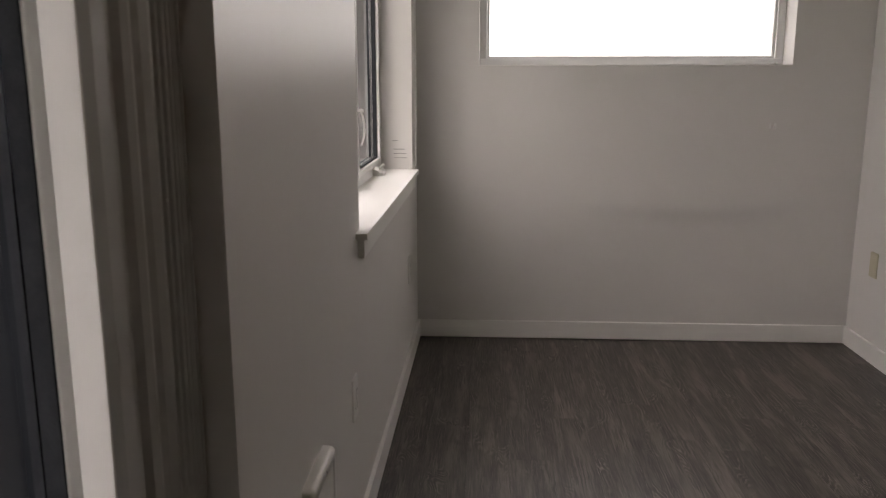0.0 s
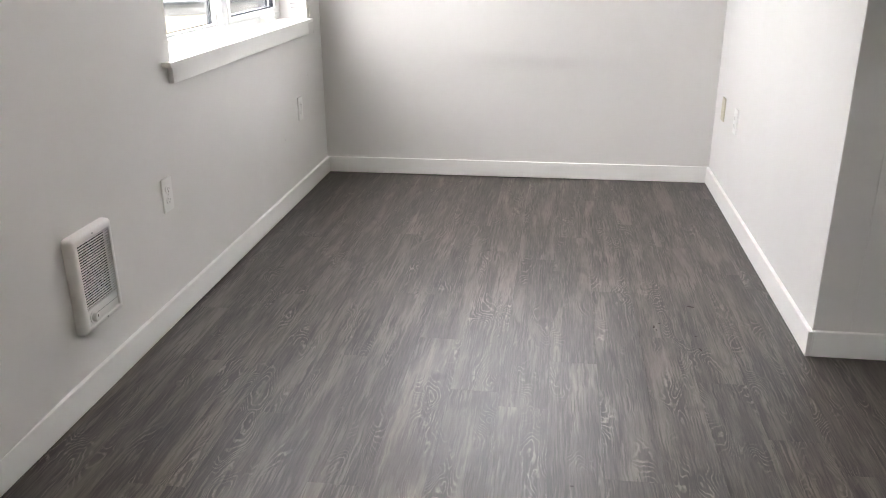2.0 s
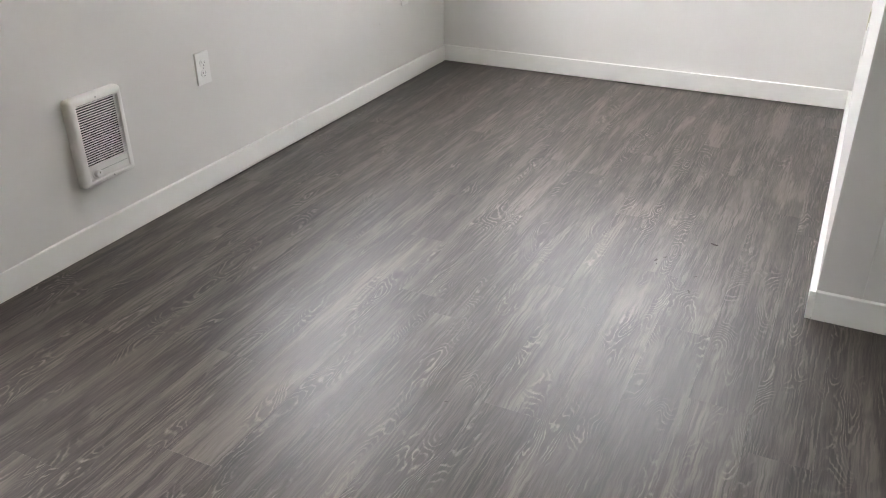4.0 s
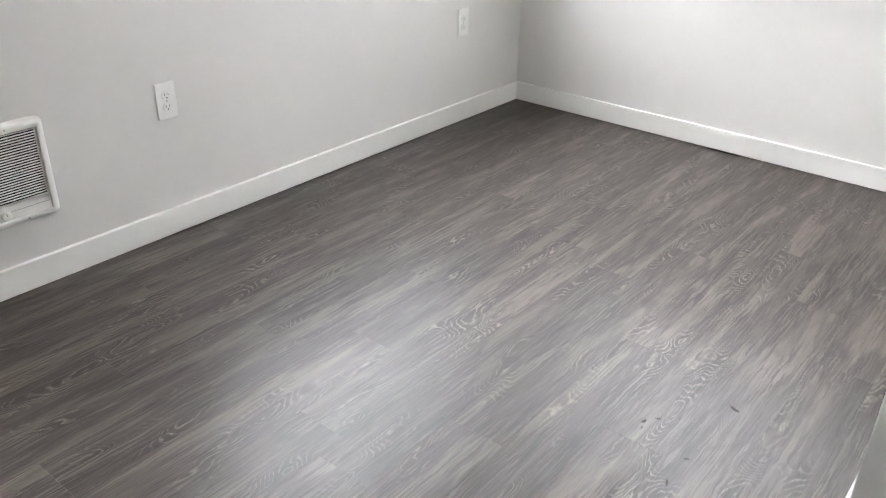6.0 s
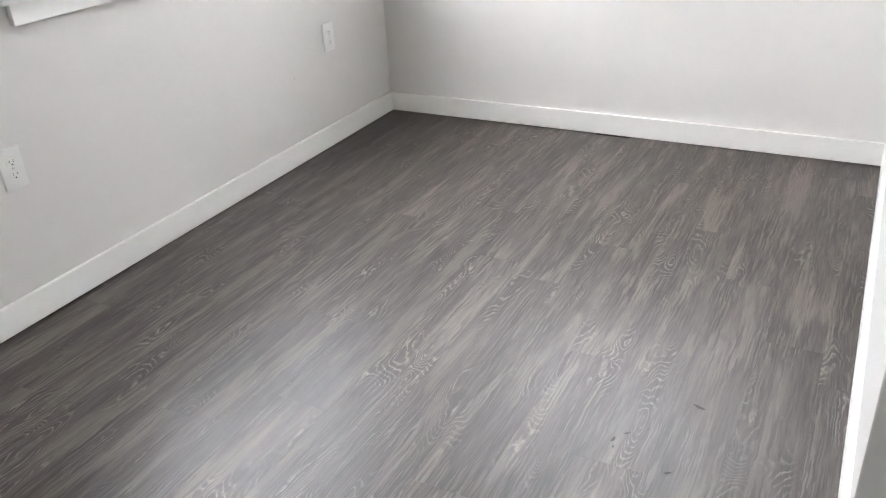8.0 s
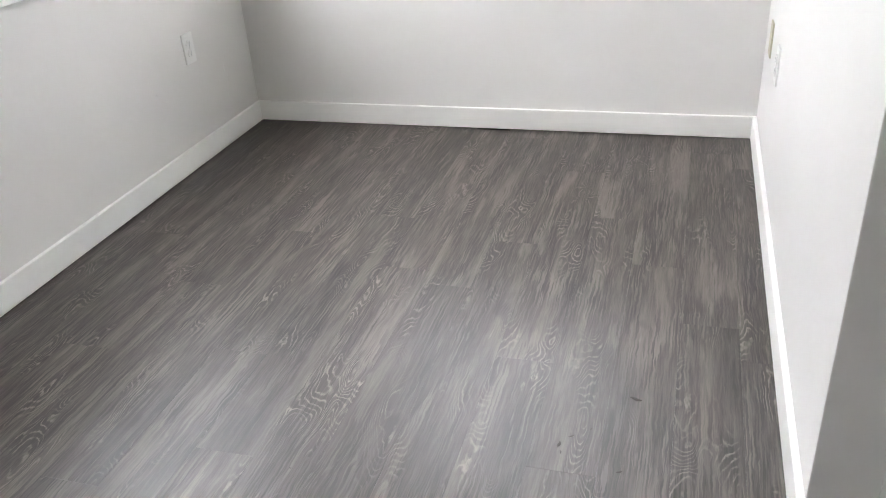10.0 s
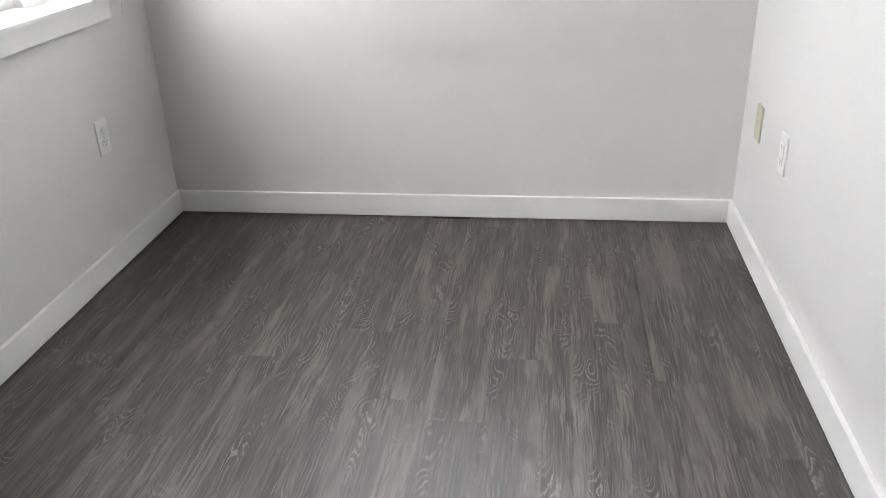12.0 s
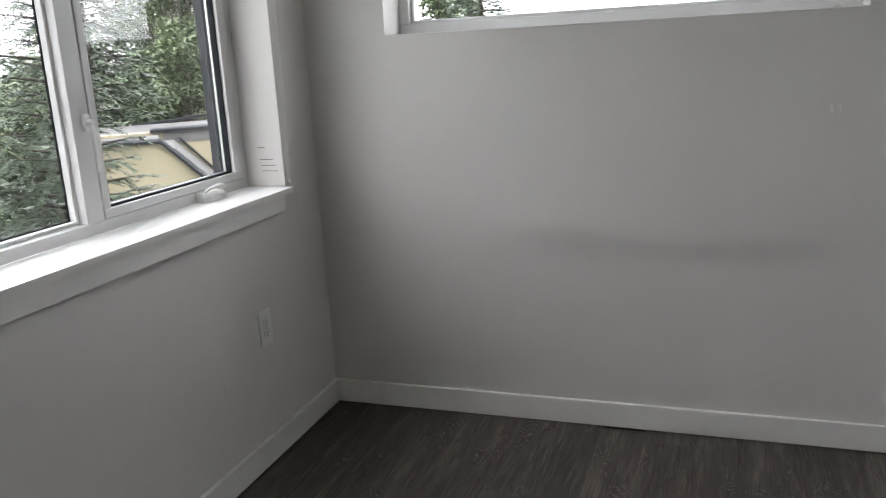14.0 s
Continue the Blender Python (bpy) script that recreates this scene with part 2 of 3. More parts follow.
def thing(name, label, category, group="", kind="", at=(0, 0, 0)):
    ob = new(name)
    ob.location = at
    ob.empty_display_size = 0.05
    return tagged(ob, label, category, group, kind)


def boxes(*specs, bevel=0.0):
    """One bmesh of boxes, each (x0, x1, y0, y1, z0, z1)."""
    bm = bmesh.new()
    for x0, x1, y0, y1, z0, z1 in specs:
        m = Matrix.Translation(((x0 + x1) / 2, (y0 + y1) / 2, (z0 + z1) / 2)) @ Matrix.Diagonal((x1 - x0, y1 - y0, z1 - z0, 1))
        bmesh.ops.create_cube(bm, size=1, matrix=m)
    if bevel:
        bmesh.ops.bevel(bm, geom=list(bm.edges), offset=bevel, segments=2, affect="EDGES", profile=0.6)
    return bm


def round_rect(w, h, r, n=4):
    """Points (a, b) round a rounded rectangle centred on 0, anticlockwise."""
    pts = []
    for cx, cy, a0 in ((w / 2 - r, h / 2 - r, 0), (-w / 2 + r, h / 2 - r, 90), (-w / 2 + r, -h / 2 + r, 180), (w / 2 - r, -h / 2 + r, 270)):
        for i in range(n + 1):
            a = radians(a0 + 90 * i / n)
            pts.append((cx + r * math.cos(a), cy + r * math.sin(a)))
    return pts


def loft(loops, cap_first=False, cap_last=False, close=False):
    """Bridges loops of equal length; each is a list of (x, y, z)."""
    bm = bmesh.new()
    rows = [[bm.verts.new(p) for p in lp] for lp in loops]
    if close:
        rows.append(rows[0])
    for a, b in zip(rows, rows[1:]):
        for i in range(len(a)):
            j = (i + 1) % len(a)
            bm.faces.new((a[i], a[j], b[j], b[i]))
    if cap_first:
        bm.faces.new(rows[0])
    if cap_last:
        bm.faces.new(rows[-1])
    return bm


def plate_loops(w, h, r, steps, n=4):
    """Loops facing +x: steps of (x, inset)."""
    return [[(x, a, b) for a, b in round_rect(w - 2 * i, h - 2 * i, max(r - i, 0.0006), n)] for x, i in steps]


def tube(points, radius, sides=6, taper=None):
    bm = bmesh.new()
    rows = []
    for k, p in enumerate(points):
        p = Vector(p)
        d = (Vector(points[min(k + 1, len(points) - 1)]) - Vector(points[max(k - 1, 0)])).normalized()
        q = d.to_track_quat("Z", "Y")
        r = radius if taper is None else radius + (taper - radius) * k / (len(points) - 1)
        rows.append([bm.verts.new(p + q @ Vector((r * math.cos(2 * math.pi * i / sides), r * math.sin(2 * math.pi * i / sides), 0))) for i in range(sides)])
    for a, b in zip(rows, rows[1:]):
        for i in range(sides):
            j = (i + 1) % sides
            bm.faces.new((a[i], a[j], b[j], b[i]))
    bm.faces.new(rows[0])
    bm.faces.new(rows[-1])
    return bm


def structure(name, bm, material, label, category):
    return tagged(part(name, bm, material), label, category, kind="structure")


# ---- walls, ceiling ----
T_OUT = 0.24
def west_wall(*specs):
    """Boxes, and a slight outward flare of the plaster towards the door's corner."""
    bm = boxes(*specs)
    rows = [[bm.verts.new((x, y, z)) for x, y in ((0.0, DOOR_N), (0.016, DOOR_N), (0.0, -2.72))] for z in (BASE_H + 0.0005, CEIL - 0.001)]
    for i in range(3):
        bm.faces.new((rows[0][i], rows[0][(i + 1) % 3], rows[1][(i + 1) % 3], rows[1][i]))
    bm.faces.new(rows[0])
    bm.faces.new(rows[1])
    return bm


structure("wall_west", west_wall(
    (-T_OUT, 0, WIN_N, T_OUT, 0, CEIL),
    (-T_OUT, 0, DOOR_N, WIN_S, 0, CEIL),
    (-T_OUT, 0, WIN_S, WIN_N, 0, WIN_SILL - 0.002),
    (-T_OUT, 0, WIN_S, WIN_N, WIN_HEAD, CEIL),
    (-T_OUT, 0, DOOR_S, DOOR_N, 2.08, CEIL),
    (-T_OUT, 0, SOUTH, DOOR_S, 0, CEIL)), PAINT, "smooth white painted wall with a window and heater", "wall")


def far_wall():
    """White wall with the high window's opening and a faint swell between about 0.6 and 1.3 m up."""
    bm = boxes((0, HI_W, 0.02, T_OUT, HI_SILL, CEIL), (HI_E, ROOM_W + 0.12, 0.02, T_OUT, HI_SILL, CEIL), (HI_W, HI_E, 0.02, T_OUT, HI_HEAD, CEIL),
               (0, ROOM_W + 0.12, 0.02, T_OUT, 0, HI_SILL))

    def swell(x, z):
        along = min(1, max(0, (x - 0.55) / 0.40)) * min(1, max(0, (2.15 - x) / 0.45))
        along = along * along * (3 - 2 * along)
        low = 0.600 + 0.05 * ((x - 1.3) / 0.6) ** 2
        up = min(1, max(0, (z - low) / 0.105))
        down = min(1, max(0, (1.30 - z) / 0.50))
        return -0.0225 * along * up * up * (3 - 2 * up) * down * down * (3 - 2 * down)

    def sheet(x0, x1, z0, z1, nx, nz):
        grid = [[bm.verts.new((x0 + (x1 - x0) * i / nx, swell(x0 + (x1 - x0) * i / nx, z0 + (z1 - z0) * j / nz), z0 + (z1 - z0) * j / nz)) for j in range(nz + 1)] for i in range(nx + 1)]
        for i in range(nx):
            for j in range(nz):
                bm.faces.new((grid[i][j], grid[i + 1][j], grid[i + 1][j + 1], grid[i][j + 1])).smooth = True

    def edge(*pts):
        bm.faces.new([bm.verts.new(p) for p in pts])

    sheet(0, ROOM_W + 0.12, 0, HI_SILL, 60, 64)
    sheet(0, HI_W, HI_SILL, CEIL, 2, 2)
    sheet(HI_E, ROOM_W + 0.12, HI_SILL, CEIL, 2, 2)
    sheet(HI_W, HI_E, HI_HEAD, CEIL, 2, 2)
    edge((HI_W, 0, HI_SILL), (HI_E, 0, HI_SILL), (HI_E, 0.02, HI_SILL), (HI_W, 0.02, HI_SILL))
    edge((HI_W, 0, HI_HEAD), (HI_E, 0, HI_HEAD), (HI_E, 0.02, HI_HEAD), (HI_W, 0.02, HI_HEAD))
    for x in (HI_W, HI_E):
        edge((x, 0, HI_SILL), (x, 0.02, HI_SILL), (x, 0.02, HI_HEAD), (x, 0, HI_HEAD))
    return bm


structure("wall_north", far_wall(), PAINT, "white painted end wall with a high wide window", "wall")
structure("wall_east", boxes((ROOM_W, ROOM_W + 0.12, NOOK_END, 0, 0, CEIL), bevel=0.003), PAINT, "white painted side wall ending at an outside corner", "wall")
structure("wall_partition", boxes((ROOM_W + 0.12, EAST, NOOK_END, NOOK_END + 0.12, 0, CEIL)), PAINT, "white painted return wall in shade", "wall")
structure("wall_south", boxes((-T_OUT, EAST + 0.12, SOUTH - 0.12, SOUTH, 0, CEIL)), PAINT, "plain white painted wall of the living area", "wall")
structure("wall_east_outer", boxes((EAST, EAST + 0.12, SOUTH, NOOK_END + 0.12, 0, CEIL)), PAINT, "plain white painted wall of the living area", "wall")
structure("ceiling", boxes((-T_OUT, ROOM_W + 0.12, NOOK_END, T_OUT, CEIL, CEIL + 0.2), (-T_OUT, EAST + 0.12, SOUTH - 0.12, NOOK_END, CEIL, CEIL + 0.2), (ROOM_W + 0.12, EAST + 0.12, NOOK_END, NOOK_END + 0.12, CEIL, CEIL + 0.2)),
          CEILING, "flat white painted ceiling", "ceiling")


def baseboard(x0, x1, y0, y1):
    structure("baseboard", boxes((x0, x1, y0, y1, 0.005, BASE_H), bevel=0.0025), TRIM, "square-edged white painted baseboard along the floor", "baseboard")


baseboard(0, BASE_T, DOOR_N - BASE_T, -BASE_T - 0.001)
baseboard(-0.098, -0.001, DOOR_N - BASE_T, DOOR_N)
baseboard(0, ROOM_W, -BASE_T, 0)
baseboard(ROOM_W - BASE_T, ROOM_W, NOOK_END - BASE_T, -BASE_T - 0.001)
baseboard(ROOM_W + 0.001, EAST, NOOK_END - BASE_T, NOOK_END)
baseboard(EAST - BASE_T, EAST, SOUTH + BASE_T, NOOK_END - BASE_T - 0.001)
baseboard(0, EAST, SOUTH, SOUTH + BASE_T)
baseboard(0, BASE_T, SOUTH + BASE_T + 0.001, DOOR_S - 0.001)


# ---- window_1: fixed pane and casement in the west wall ----
def frame_ring(x0, x1, y0, y1, z0, z1, w):
    """Boxes of a rectangular frame in a plane of constant x."""
    return [(x0, x1, y0, y1, z0, z0 + w), (x0, x1, y0, y1, z1 - w, z1), (x0, x1, y0, y0 + w, z0 + w, z1 - w), (x0, x1, y1 - w, y1, z0 + w, z1 - w)]


def west_window():
    win = thing("window_1", "white vinyl window, fixed pane beside a crank casement", "window", kind="structure", at=(-0.19, (WIN_S + WIN_N) / 2, WIN_SILL))
    back = Matrix.Translation(-win.location)

    def put(name, bm, mat, parent=None, label=""):
        ob = part(name, bm, mat, parent or win, label)
        if parent is None:
            ob.matrix_basis = back
        return ob

    zs = WIN_SILL + 0.017
    put("window_frame", boxes(*frame_ring(-0.214, -0.150, WIN_S, WIN_N, zs, WIN_HEAD, 0.034), (-0.214, -0.150, -1.031, -0.967, zs + 0.034, WIN_HEAD - 0.034), (-0.214, -0.150, WIN_N - 0.050, WIN_N - 0.0342, zs + 0.0342, WIN_HEAD - 0.0342), bevel=0.003), VINYL)
    # fixed pane
    put("glazing_bead", boxes(*frame_ring(-0.199, -0.178, WIN_S + 0.0345, -1.0315, zs + 0.0345, WIN_HEAD - 0.0345, 0.010), bevel=0.002), VINYL, None, "white bead round the fixed pane")
    put("glazing_gasket", boxes(*frame_ring(-0.2038, -0.1995, WIN_S + 0.0347, -1.0317, zs + 0.0347, WIN_HEAD - 0.0347, 0.0125)), GASKET, None, "thin black gasket against the glass")
    pane = put("pane", boxes((-0.209, -0.2045, WIN_S + 0.035, -1.032, zs + 0.035, WIN_HEAD - 0.035)), GLASS)
    pane.visible_shadow = False
    # casement sash
    s0, s1, t0, t1 = -0.9655, WIN_N - 0.052, zs + 0.036, WIN_HEAD - 0.036
    sash = put("casement_sash", boxes(*frame_ring(-0.189, -0.146, s0, s1, t0, t1, 0.026), bevel=0.003), VINYL)
    part("gasket", boxes(*frame_ring(-0.178, -0.158, s0 + 0.0265, s1 - 0.0265, t0 + 0.0265, t1 - 0.0265, 0.005), bevel=0.001), GASKET, sash, "black rubber gasket")
    part("spacer", boxes(*frame_ring(-0.1885, -0.1795, s0 + 0.0265, s1 - 0.0265, t0 + 0.0265, t1 - 0.0265, 0.005), bevel=0.001), METAL, sash, "grey metal spacer bar")
    pane = part("pane", boxes((-0.1794, -0.1784, s0 + 0.027, s1 - 0.027, t0 + 0.027, t1 - 0.027)), GLASS, sash)
    pane.visible_shadow = False
    put("outer_trim", boxes(*frame_ring(-0.249, -0.2145, s0 - 0.02, s1 + 0.036, t0 - 0.02, t1 + 0.02, 0.040), *frame_ring(-0.2145, -0.190, s0 + 0.001, s1 - 0.001, t0 + 0.001, t1 - 0.001, 0.027)), GASKET, None, "dark outside edge of the casement")
    # crank operator on the frame's foot
    y0, y1 = -0.556, -0.430
    prof = [(0.0, 0.030, 0.028), (0.02, 0.044, 0.034), (0.06, 0.050, 0.036), (0.10, 0.046, 0.030), (0.126, 0.030, 0.022)]
    loops = []
    for dy, dx, dz in prof:
        loops.append([(-0.149, y0 + dy, zs + 0.001), (-0.149 + dx, y0 + dy, zs + 0.001), (-0.149 + dx, y0 + dy, zs + dz * 0.55), (-0.149 + dx * 0.75, y0 + dy, zs + dz * 0.9), (-0.149 + dx * 0.3, y0 + dy, zs + dz), (-0.149, y0 + dy, zs + dz)])
    crank = put("crank_housing", loft(loops, True, True), PLASTIC, None, "white folding crank operator")
    smooth(part("crank_handle", tube([(-0.118, -0.545, zs + 0.034), (-0.112, -0.52, zs + 0.043), (-0.110, -0.48, zs + 0.046), (-0.112, -0.448, zs + 0.040), (-0.120, -0.432, zs + 0.030)], 0.006, 8), PLASTIC, crank))
    # sash lock: a long bowed lever
    base = put("lock_base", boxes((-0.149, -0.139, -0.998, -0.976, 1.195, 1.240), bevel=0.003), PLASTIC, None, "white sash lock")
    lev = []
    for k in range(9):
        f = k / 8
        bow = 0.008 + 0.014 * math.sin(math.pi * f) ** 0.8
        lev.append([(-0.139 + bow + px, -0.988 + 0.006 * f + py, 1.222 - 0.135 * f) for px, py in round_rect(0.006 + 0.004 * math.sin(math.pi * f), 0.013, 0.0028, 2)])
    smooth(part("lock_lever", loft(lev, True, True), PLASTIC, base))
    part("lock_pivot", tube([(-0.142, -0.988, 1.220), (-0.120, -0.988, 1.220)], 0.008, 10), PLASTIC, base)
    # deep sill board and apron
    put("window_sill", boxes((-0.150, 0.0, WIN_S, WIN_N, WIN_SILL, WIN_SILL + 0.017), (0.0, 0.033, -1.966, -0.246, WIN_SILL, WIN_SILL + 0.017)), TRIM, None, "deep white painted sill board")
    put("apron", boxes((0.0, 0.019, -1.926, -0.286, 0.840, WIN_SILL - 0.001), bevel=0.002), TRIM, None, "flat white painted apron board under the sill")
    return win


west_window()


def high_window():
    win = thing("window_2", "wide high white vinyl window with one fixed pane", "window", kind="structure", at=((HI_W + HI_E) / 2, 0.12, HI_SILL))
    back = Matrix.Translation(-win.location)
    ring = [(b[2], b[3], b[0], b[1], b[4], b[5]) for b in frame_ring(0.150, 0.228, HI_W, HI_E, HI_SILL, HI_HEAD, 0.038)]
    f = part("window_frame", boxes(*ring, bevel=0.003), VINYL, win)
    f.matrix_basis = back
    bead = [(b[2], b[3], b[0], b[1], b[4], b[5]) for b in frame_ring(0.168, 0.192, HI_W + 0.0385, HI_E - 0.0385, HI_SILL + 0.0385, HI_HEAD - 0.0385, 0.012)]
    o = part("glazing_bead", boxes(*bead, bevel=0.002), VINYL, win)
    o.matrix_basis = back
    o = part("pane", boxes((HI_W + 0.039, HI_E - 0.039, 0.194, 0.200, HI_SILL + 0.039, HI_HEAD - 0.039)), GLASS, win)
    o.matrix_basis, o.visible_shadow = back, False
    o = part("corner_bead", boxes((HI_W, HI_E, -0.0015, 0.010, HI_SILL, HI_SILL + 0.0035), bevel=0.001), TRIM, win, "thin white edge of the opening")
    o.matrix_basis = back
    o = part("weep_cap", boxes((1.066, 1.086, 0.144, 0.150, HI_SILL + 0.034, HI_SILL + 0.042), bevel=0.002), PLASTIC, win)
    o.matrix_basis = back
    return win


high_window()


# ---- door_1: sliding glass door with a pleated shade drawn back ----
def sliding_door():
    door = thing("door_1", "white framed sliding glass door with added dark panels outside", "door", kind="structure", at=(-0.16, (DOOR_N + DOOR_S) / 2, 0))
    back = Matrix.Translation(-door.location)

    def put(name, bm, mat, parent=None):
        ob = part(name, bm, mat, parent or door)
        if parent is None:
            ob.matrix_basis = back
        return ob

    put("door_frame", boxes(*frame_ring(-0.195, -0.100, DOOR_S, DOOR_N, 0.0, 2.08, 0.045), bevel=0.003), VINYL)
    mid = (DOOR_N + DOOR_S) / 2

    def panel(x0, x1, y0, y1):
        stile = put("door_panel", boxes((x0, x1, y0, y1, 0.046, 0.14), (x0, x1, y0, y1, 1.99, 2.034), (x0, x1, y0, y0 + 0.07, 0.14, 1.99), (x0, x1, y1 - 0.183, y1, 0.14, 1.99), bevel=0.004), TRIM)
        part("stile_face", boxes((x1, x1 + 0.007, y1 - 0.183, y1 - 0.147, 0.141, 1.989), (x1, x1 + 0.009, y1 - 0.139, y1, 0.141, 1.989), bevel=0.003), TRIM, stile)
        # Dark strips put the shade of the stile's edge and groove into colour.
        part("gasket", boxes((x0 + 0.003, x1 + 0.004, y1 - 0.1875, y1 - 0.1832, 0.141, 1.989), (x1 + 0.0005, x1 + 0.002, y1 - 0.1465, y1 - 0.1395, 0.141, 1.989)), GASKET, stile, "dark strips standing in for shade at the stile's edge and groove")
        g = part("pane", boxes((x0 + 0.015, x0 + 0.021, y0 + 0.071, y1 - 0.1877, 0.141, 1.989)), GLASS, stile)
        g.visible_shadow = False

    panel(-0.149, -0.110, mid - 0.03, DOOR_N - 0.046)
    panel(-0.192, -0.153, DOOR_S + 0.046, mid + 0.03)
    return door


sliding_door()


def pleated_shade():
    sh = thing("vertical_shade", "grey pleated vertical shade drawn into a stack beside the door", "shade", at=(-0.05, DOOR_N - 0.1, 0))
    back = Matrix.Translation(-sh.location)
    o = part("head_rail", boxes((-0.092, -0.012, DOOR_S + 0.02, DOOR_N - 0.01, 2.035, 2.078), bevel=0.004), RAIL, sh)
    o.matrix_basis = back
    rng = random.Random(4)
    y = DOOR_N - 0.003
    for k in range(15):
        w = 0.0052
        d = rng.uniform(-0.004, 0.003)
        bm = bmesh.new()
        pts = [(-0.088, y), (-0.034, y - 0.0002), (-0.028 + d, y - w * 0.30), (-0.028 + d, y - w * 0.70), (-0.034, y - w + 0.0002), (-0.088, y - w)]
        lo = [bm.verts.new((px, py, 0.018 + rng.uniform(0, 0.004))) for px, py in pts]
        hi = [bm.verts.new((px, py, 2.036)) for px, py in pts]
        for i in range(6):
            j = (i + 1) % 6
            bm.faces.new((lo[i], lo[j], hi[j], hi[i]))
        bm.faces.new(lo)
        bm.faces.new(hi)
        o = part("pleat", bm, SHADE, sh)
        o.matrix_basis = back
        y -= w + 0.0004
    # the moving rail: a grooved profile with a soft hand grip
    prof = [(-0.054, 0.0), (-0.030, 0.0), (-0.020, 0.006), (-0.016, 0.018), (-0.020, 0.030), (-0.026, 0.036), (-0.026, 0.046), (-0.017, 0.052), (-0.013, 0.060),
            (-0.017, 0.070), (-0.026, 0.076), (-0.026, 0.088), (-0.018, 0.096), (-0.016, 0.120), (-0.020, 0.136), (-0.054, 0.140)]
    loops = [[(px * 0.9 - 0.010, y - py * 1.36, z) for px, py in prof] for z in (0.022, 2.034)]
    o = part("end_rail", loft(loops, True, True), RAIL, sh, "grooved grey end rail of the shade")
    o.matrix_basis = back
    end = y - 0.140 * 1.36
    o = part("rail_side", boxes((-0.060, -0.024, end - 0.004, end - 0.0005, 0.022, 2.034), bevel=0.001), TRIM, sh, "white flat edge strip of the end rail")
    o.matrix_basis = back
    return sh


pleated_shade()


# ---- wall heater ----
def wall_heater():
    y0, y1, z0, z1 = -2.694, -2.470, 0.229, 0.528
    cy, cz, w, h = (y0 + y1) / 2, (z0 + z1) / 2, y1 - y0, z1 - z0
    ht = thing("wall_heater", "white enamelled electric wall heater with louvred grille and knob", "heater", at=(0, cy, cz))
    gw, gh, gy, gz = 0.170, 0.254, 0.003, -0.003
    outer = plate_loops(w, h, 0.014, [(0.0, 0.0), (0.014, 0.0), (0.020, 0.0015), (0.026, 0.006), (0.029, 0.012)])
    inner = [[(x, gy + a, gz + b) for a, b in round_rect(gw + 2 * e, gh + 2 * e, 0.003)] for x, e in ((0.029, 0.002), (0.0275, 0.0), (0.0185, 0.0))]
    smooth(part("housing", loft(outer + inner), ENAMEL, ht, "white enamelled steel surround with rounded edges"))
    back_plate = boxes((0.001, 0.008, gy - gw / 2, gy + gw / 2, gz - gh / 2, gz + gh / 2))
    part("heating_chamber", back_plate, DARK, ht, "black recess behind the louvres")
    panel_h = 0.046
    low = gz - gh / 2 + panel_h
    part("control_panel", boxes((0.012, 0.0235, gy - gw / 2 + 0.0008, gy + gw / 2 - 0.0008, gz - gh / 2 + 0.001, low), bevel=0.0015), ENAMEL, ht)
    # louvres: slanted slats
    n = 26
    top = gz + gh / 2
    pitch = (top - low) / n
    bm = bmesh.new()
    prof = [(0.0215, -0.0003), (0.0245, -0.0016), (0.0260, -0.0013), (0.0263, 0.0), (0.0255, 0.0012), (0.0228, 0.0015)]
    ends = [[bm.verts.new((px, s * (gw / 2 - 0.001) + gy, pz)) for px, pz in prof] for s in (-1, 1)]
    for i in range(len(prof)):
        j = (i + 1) % len(prof)
        bm.faces.new((ends[0][i], ends[0][j], ends[1][j], ends[1][i]))
    bm.faces.new(ends[0])
    bm.faces.new(ends[1])
    first = part("slat", bm, ENAMEL, ht)
    first.location = (0, 0, low + pitch * 0.5)
    for k in range(1, n):
        s = new("slat", first.data)
        s.parent = ht
        s.location = (0, 0, low + pitch * (k + 0.5))
    # thermostat knob at the foot
    ky, kz = gy - gw / 2 + 0.030, gz - gh / 2 + 0.020

    def disc(steps, n=24):
        return loft([[(x, ky + r * math.cos(2 * math.pi * i / n), kz + r * math.sin(2 * math.pi * i / n)) for i in range(n)] for x, r in steps], True, True)

    part("knob_collar", disc([(0.0236, 0.0190), (0.0252, 0.0190), (0.0258, 0.0175)]), ENAMEL, ht)
    knob = part("knob", disc([(0.0259, 0.0140), (0.036, 0.0132), (0.0385, 0.0118), (0.039, 0.0095)]), PLASTIC, ht, "round white plastic knob")
    part("pointer", boxes((0.039, 0.0398, ky - 0.0008, ky + 0.0008, kz + 0.002, kz + 0.010)), SCUFF, knob)
    part("index_line", boxes((0.0236, 0.0242, ky + 0.020, gy + gw / 2 - 0.004, gz - gh / 2 + 0.024, gz - gh / 2 + 0.0262)), METAL, ht)
    for sy, sz in ((0.0, h / 2 - 0.014), (0.012, -h / 2 + 0.012)):
        part("screw", loft([[(x, sy + r * math.cos(2 * math.pi * i / 10), sz + r * math.sin(2 * math.pi * i / 10)) for i in range(10)] for x, r in ((0.0285, 0.0032), (0.0302, 0.0030), (0.0308, 0.0018))], True, True), METAL, ht)
    return ht


wall_heater()


# ---- outlets and cover plates ----
PLATE_W, PLATE_H, PLATE_Z = 0.074, 0.121, 0.470


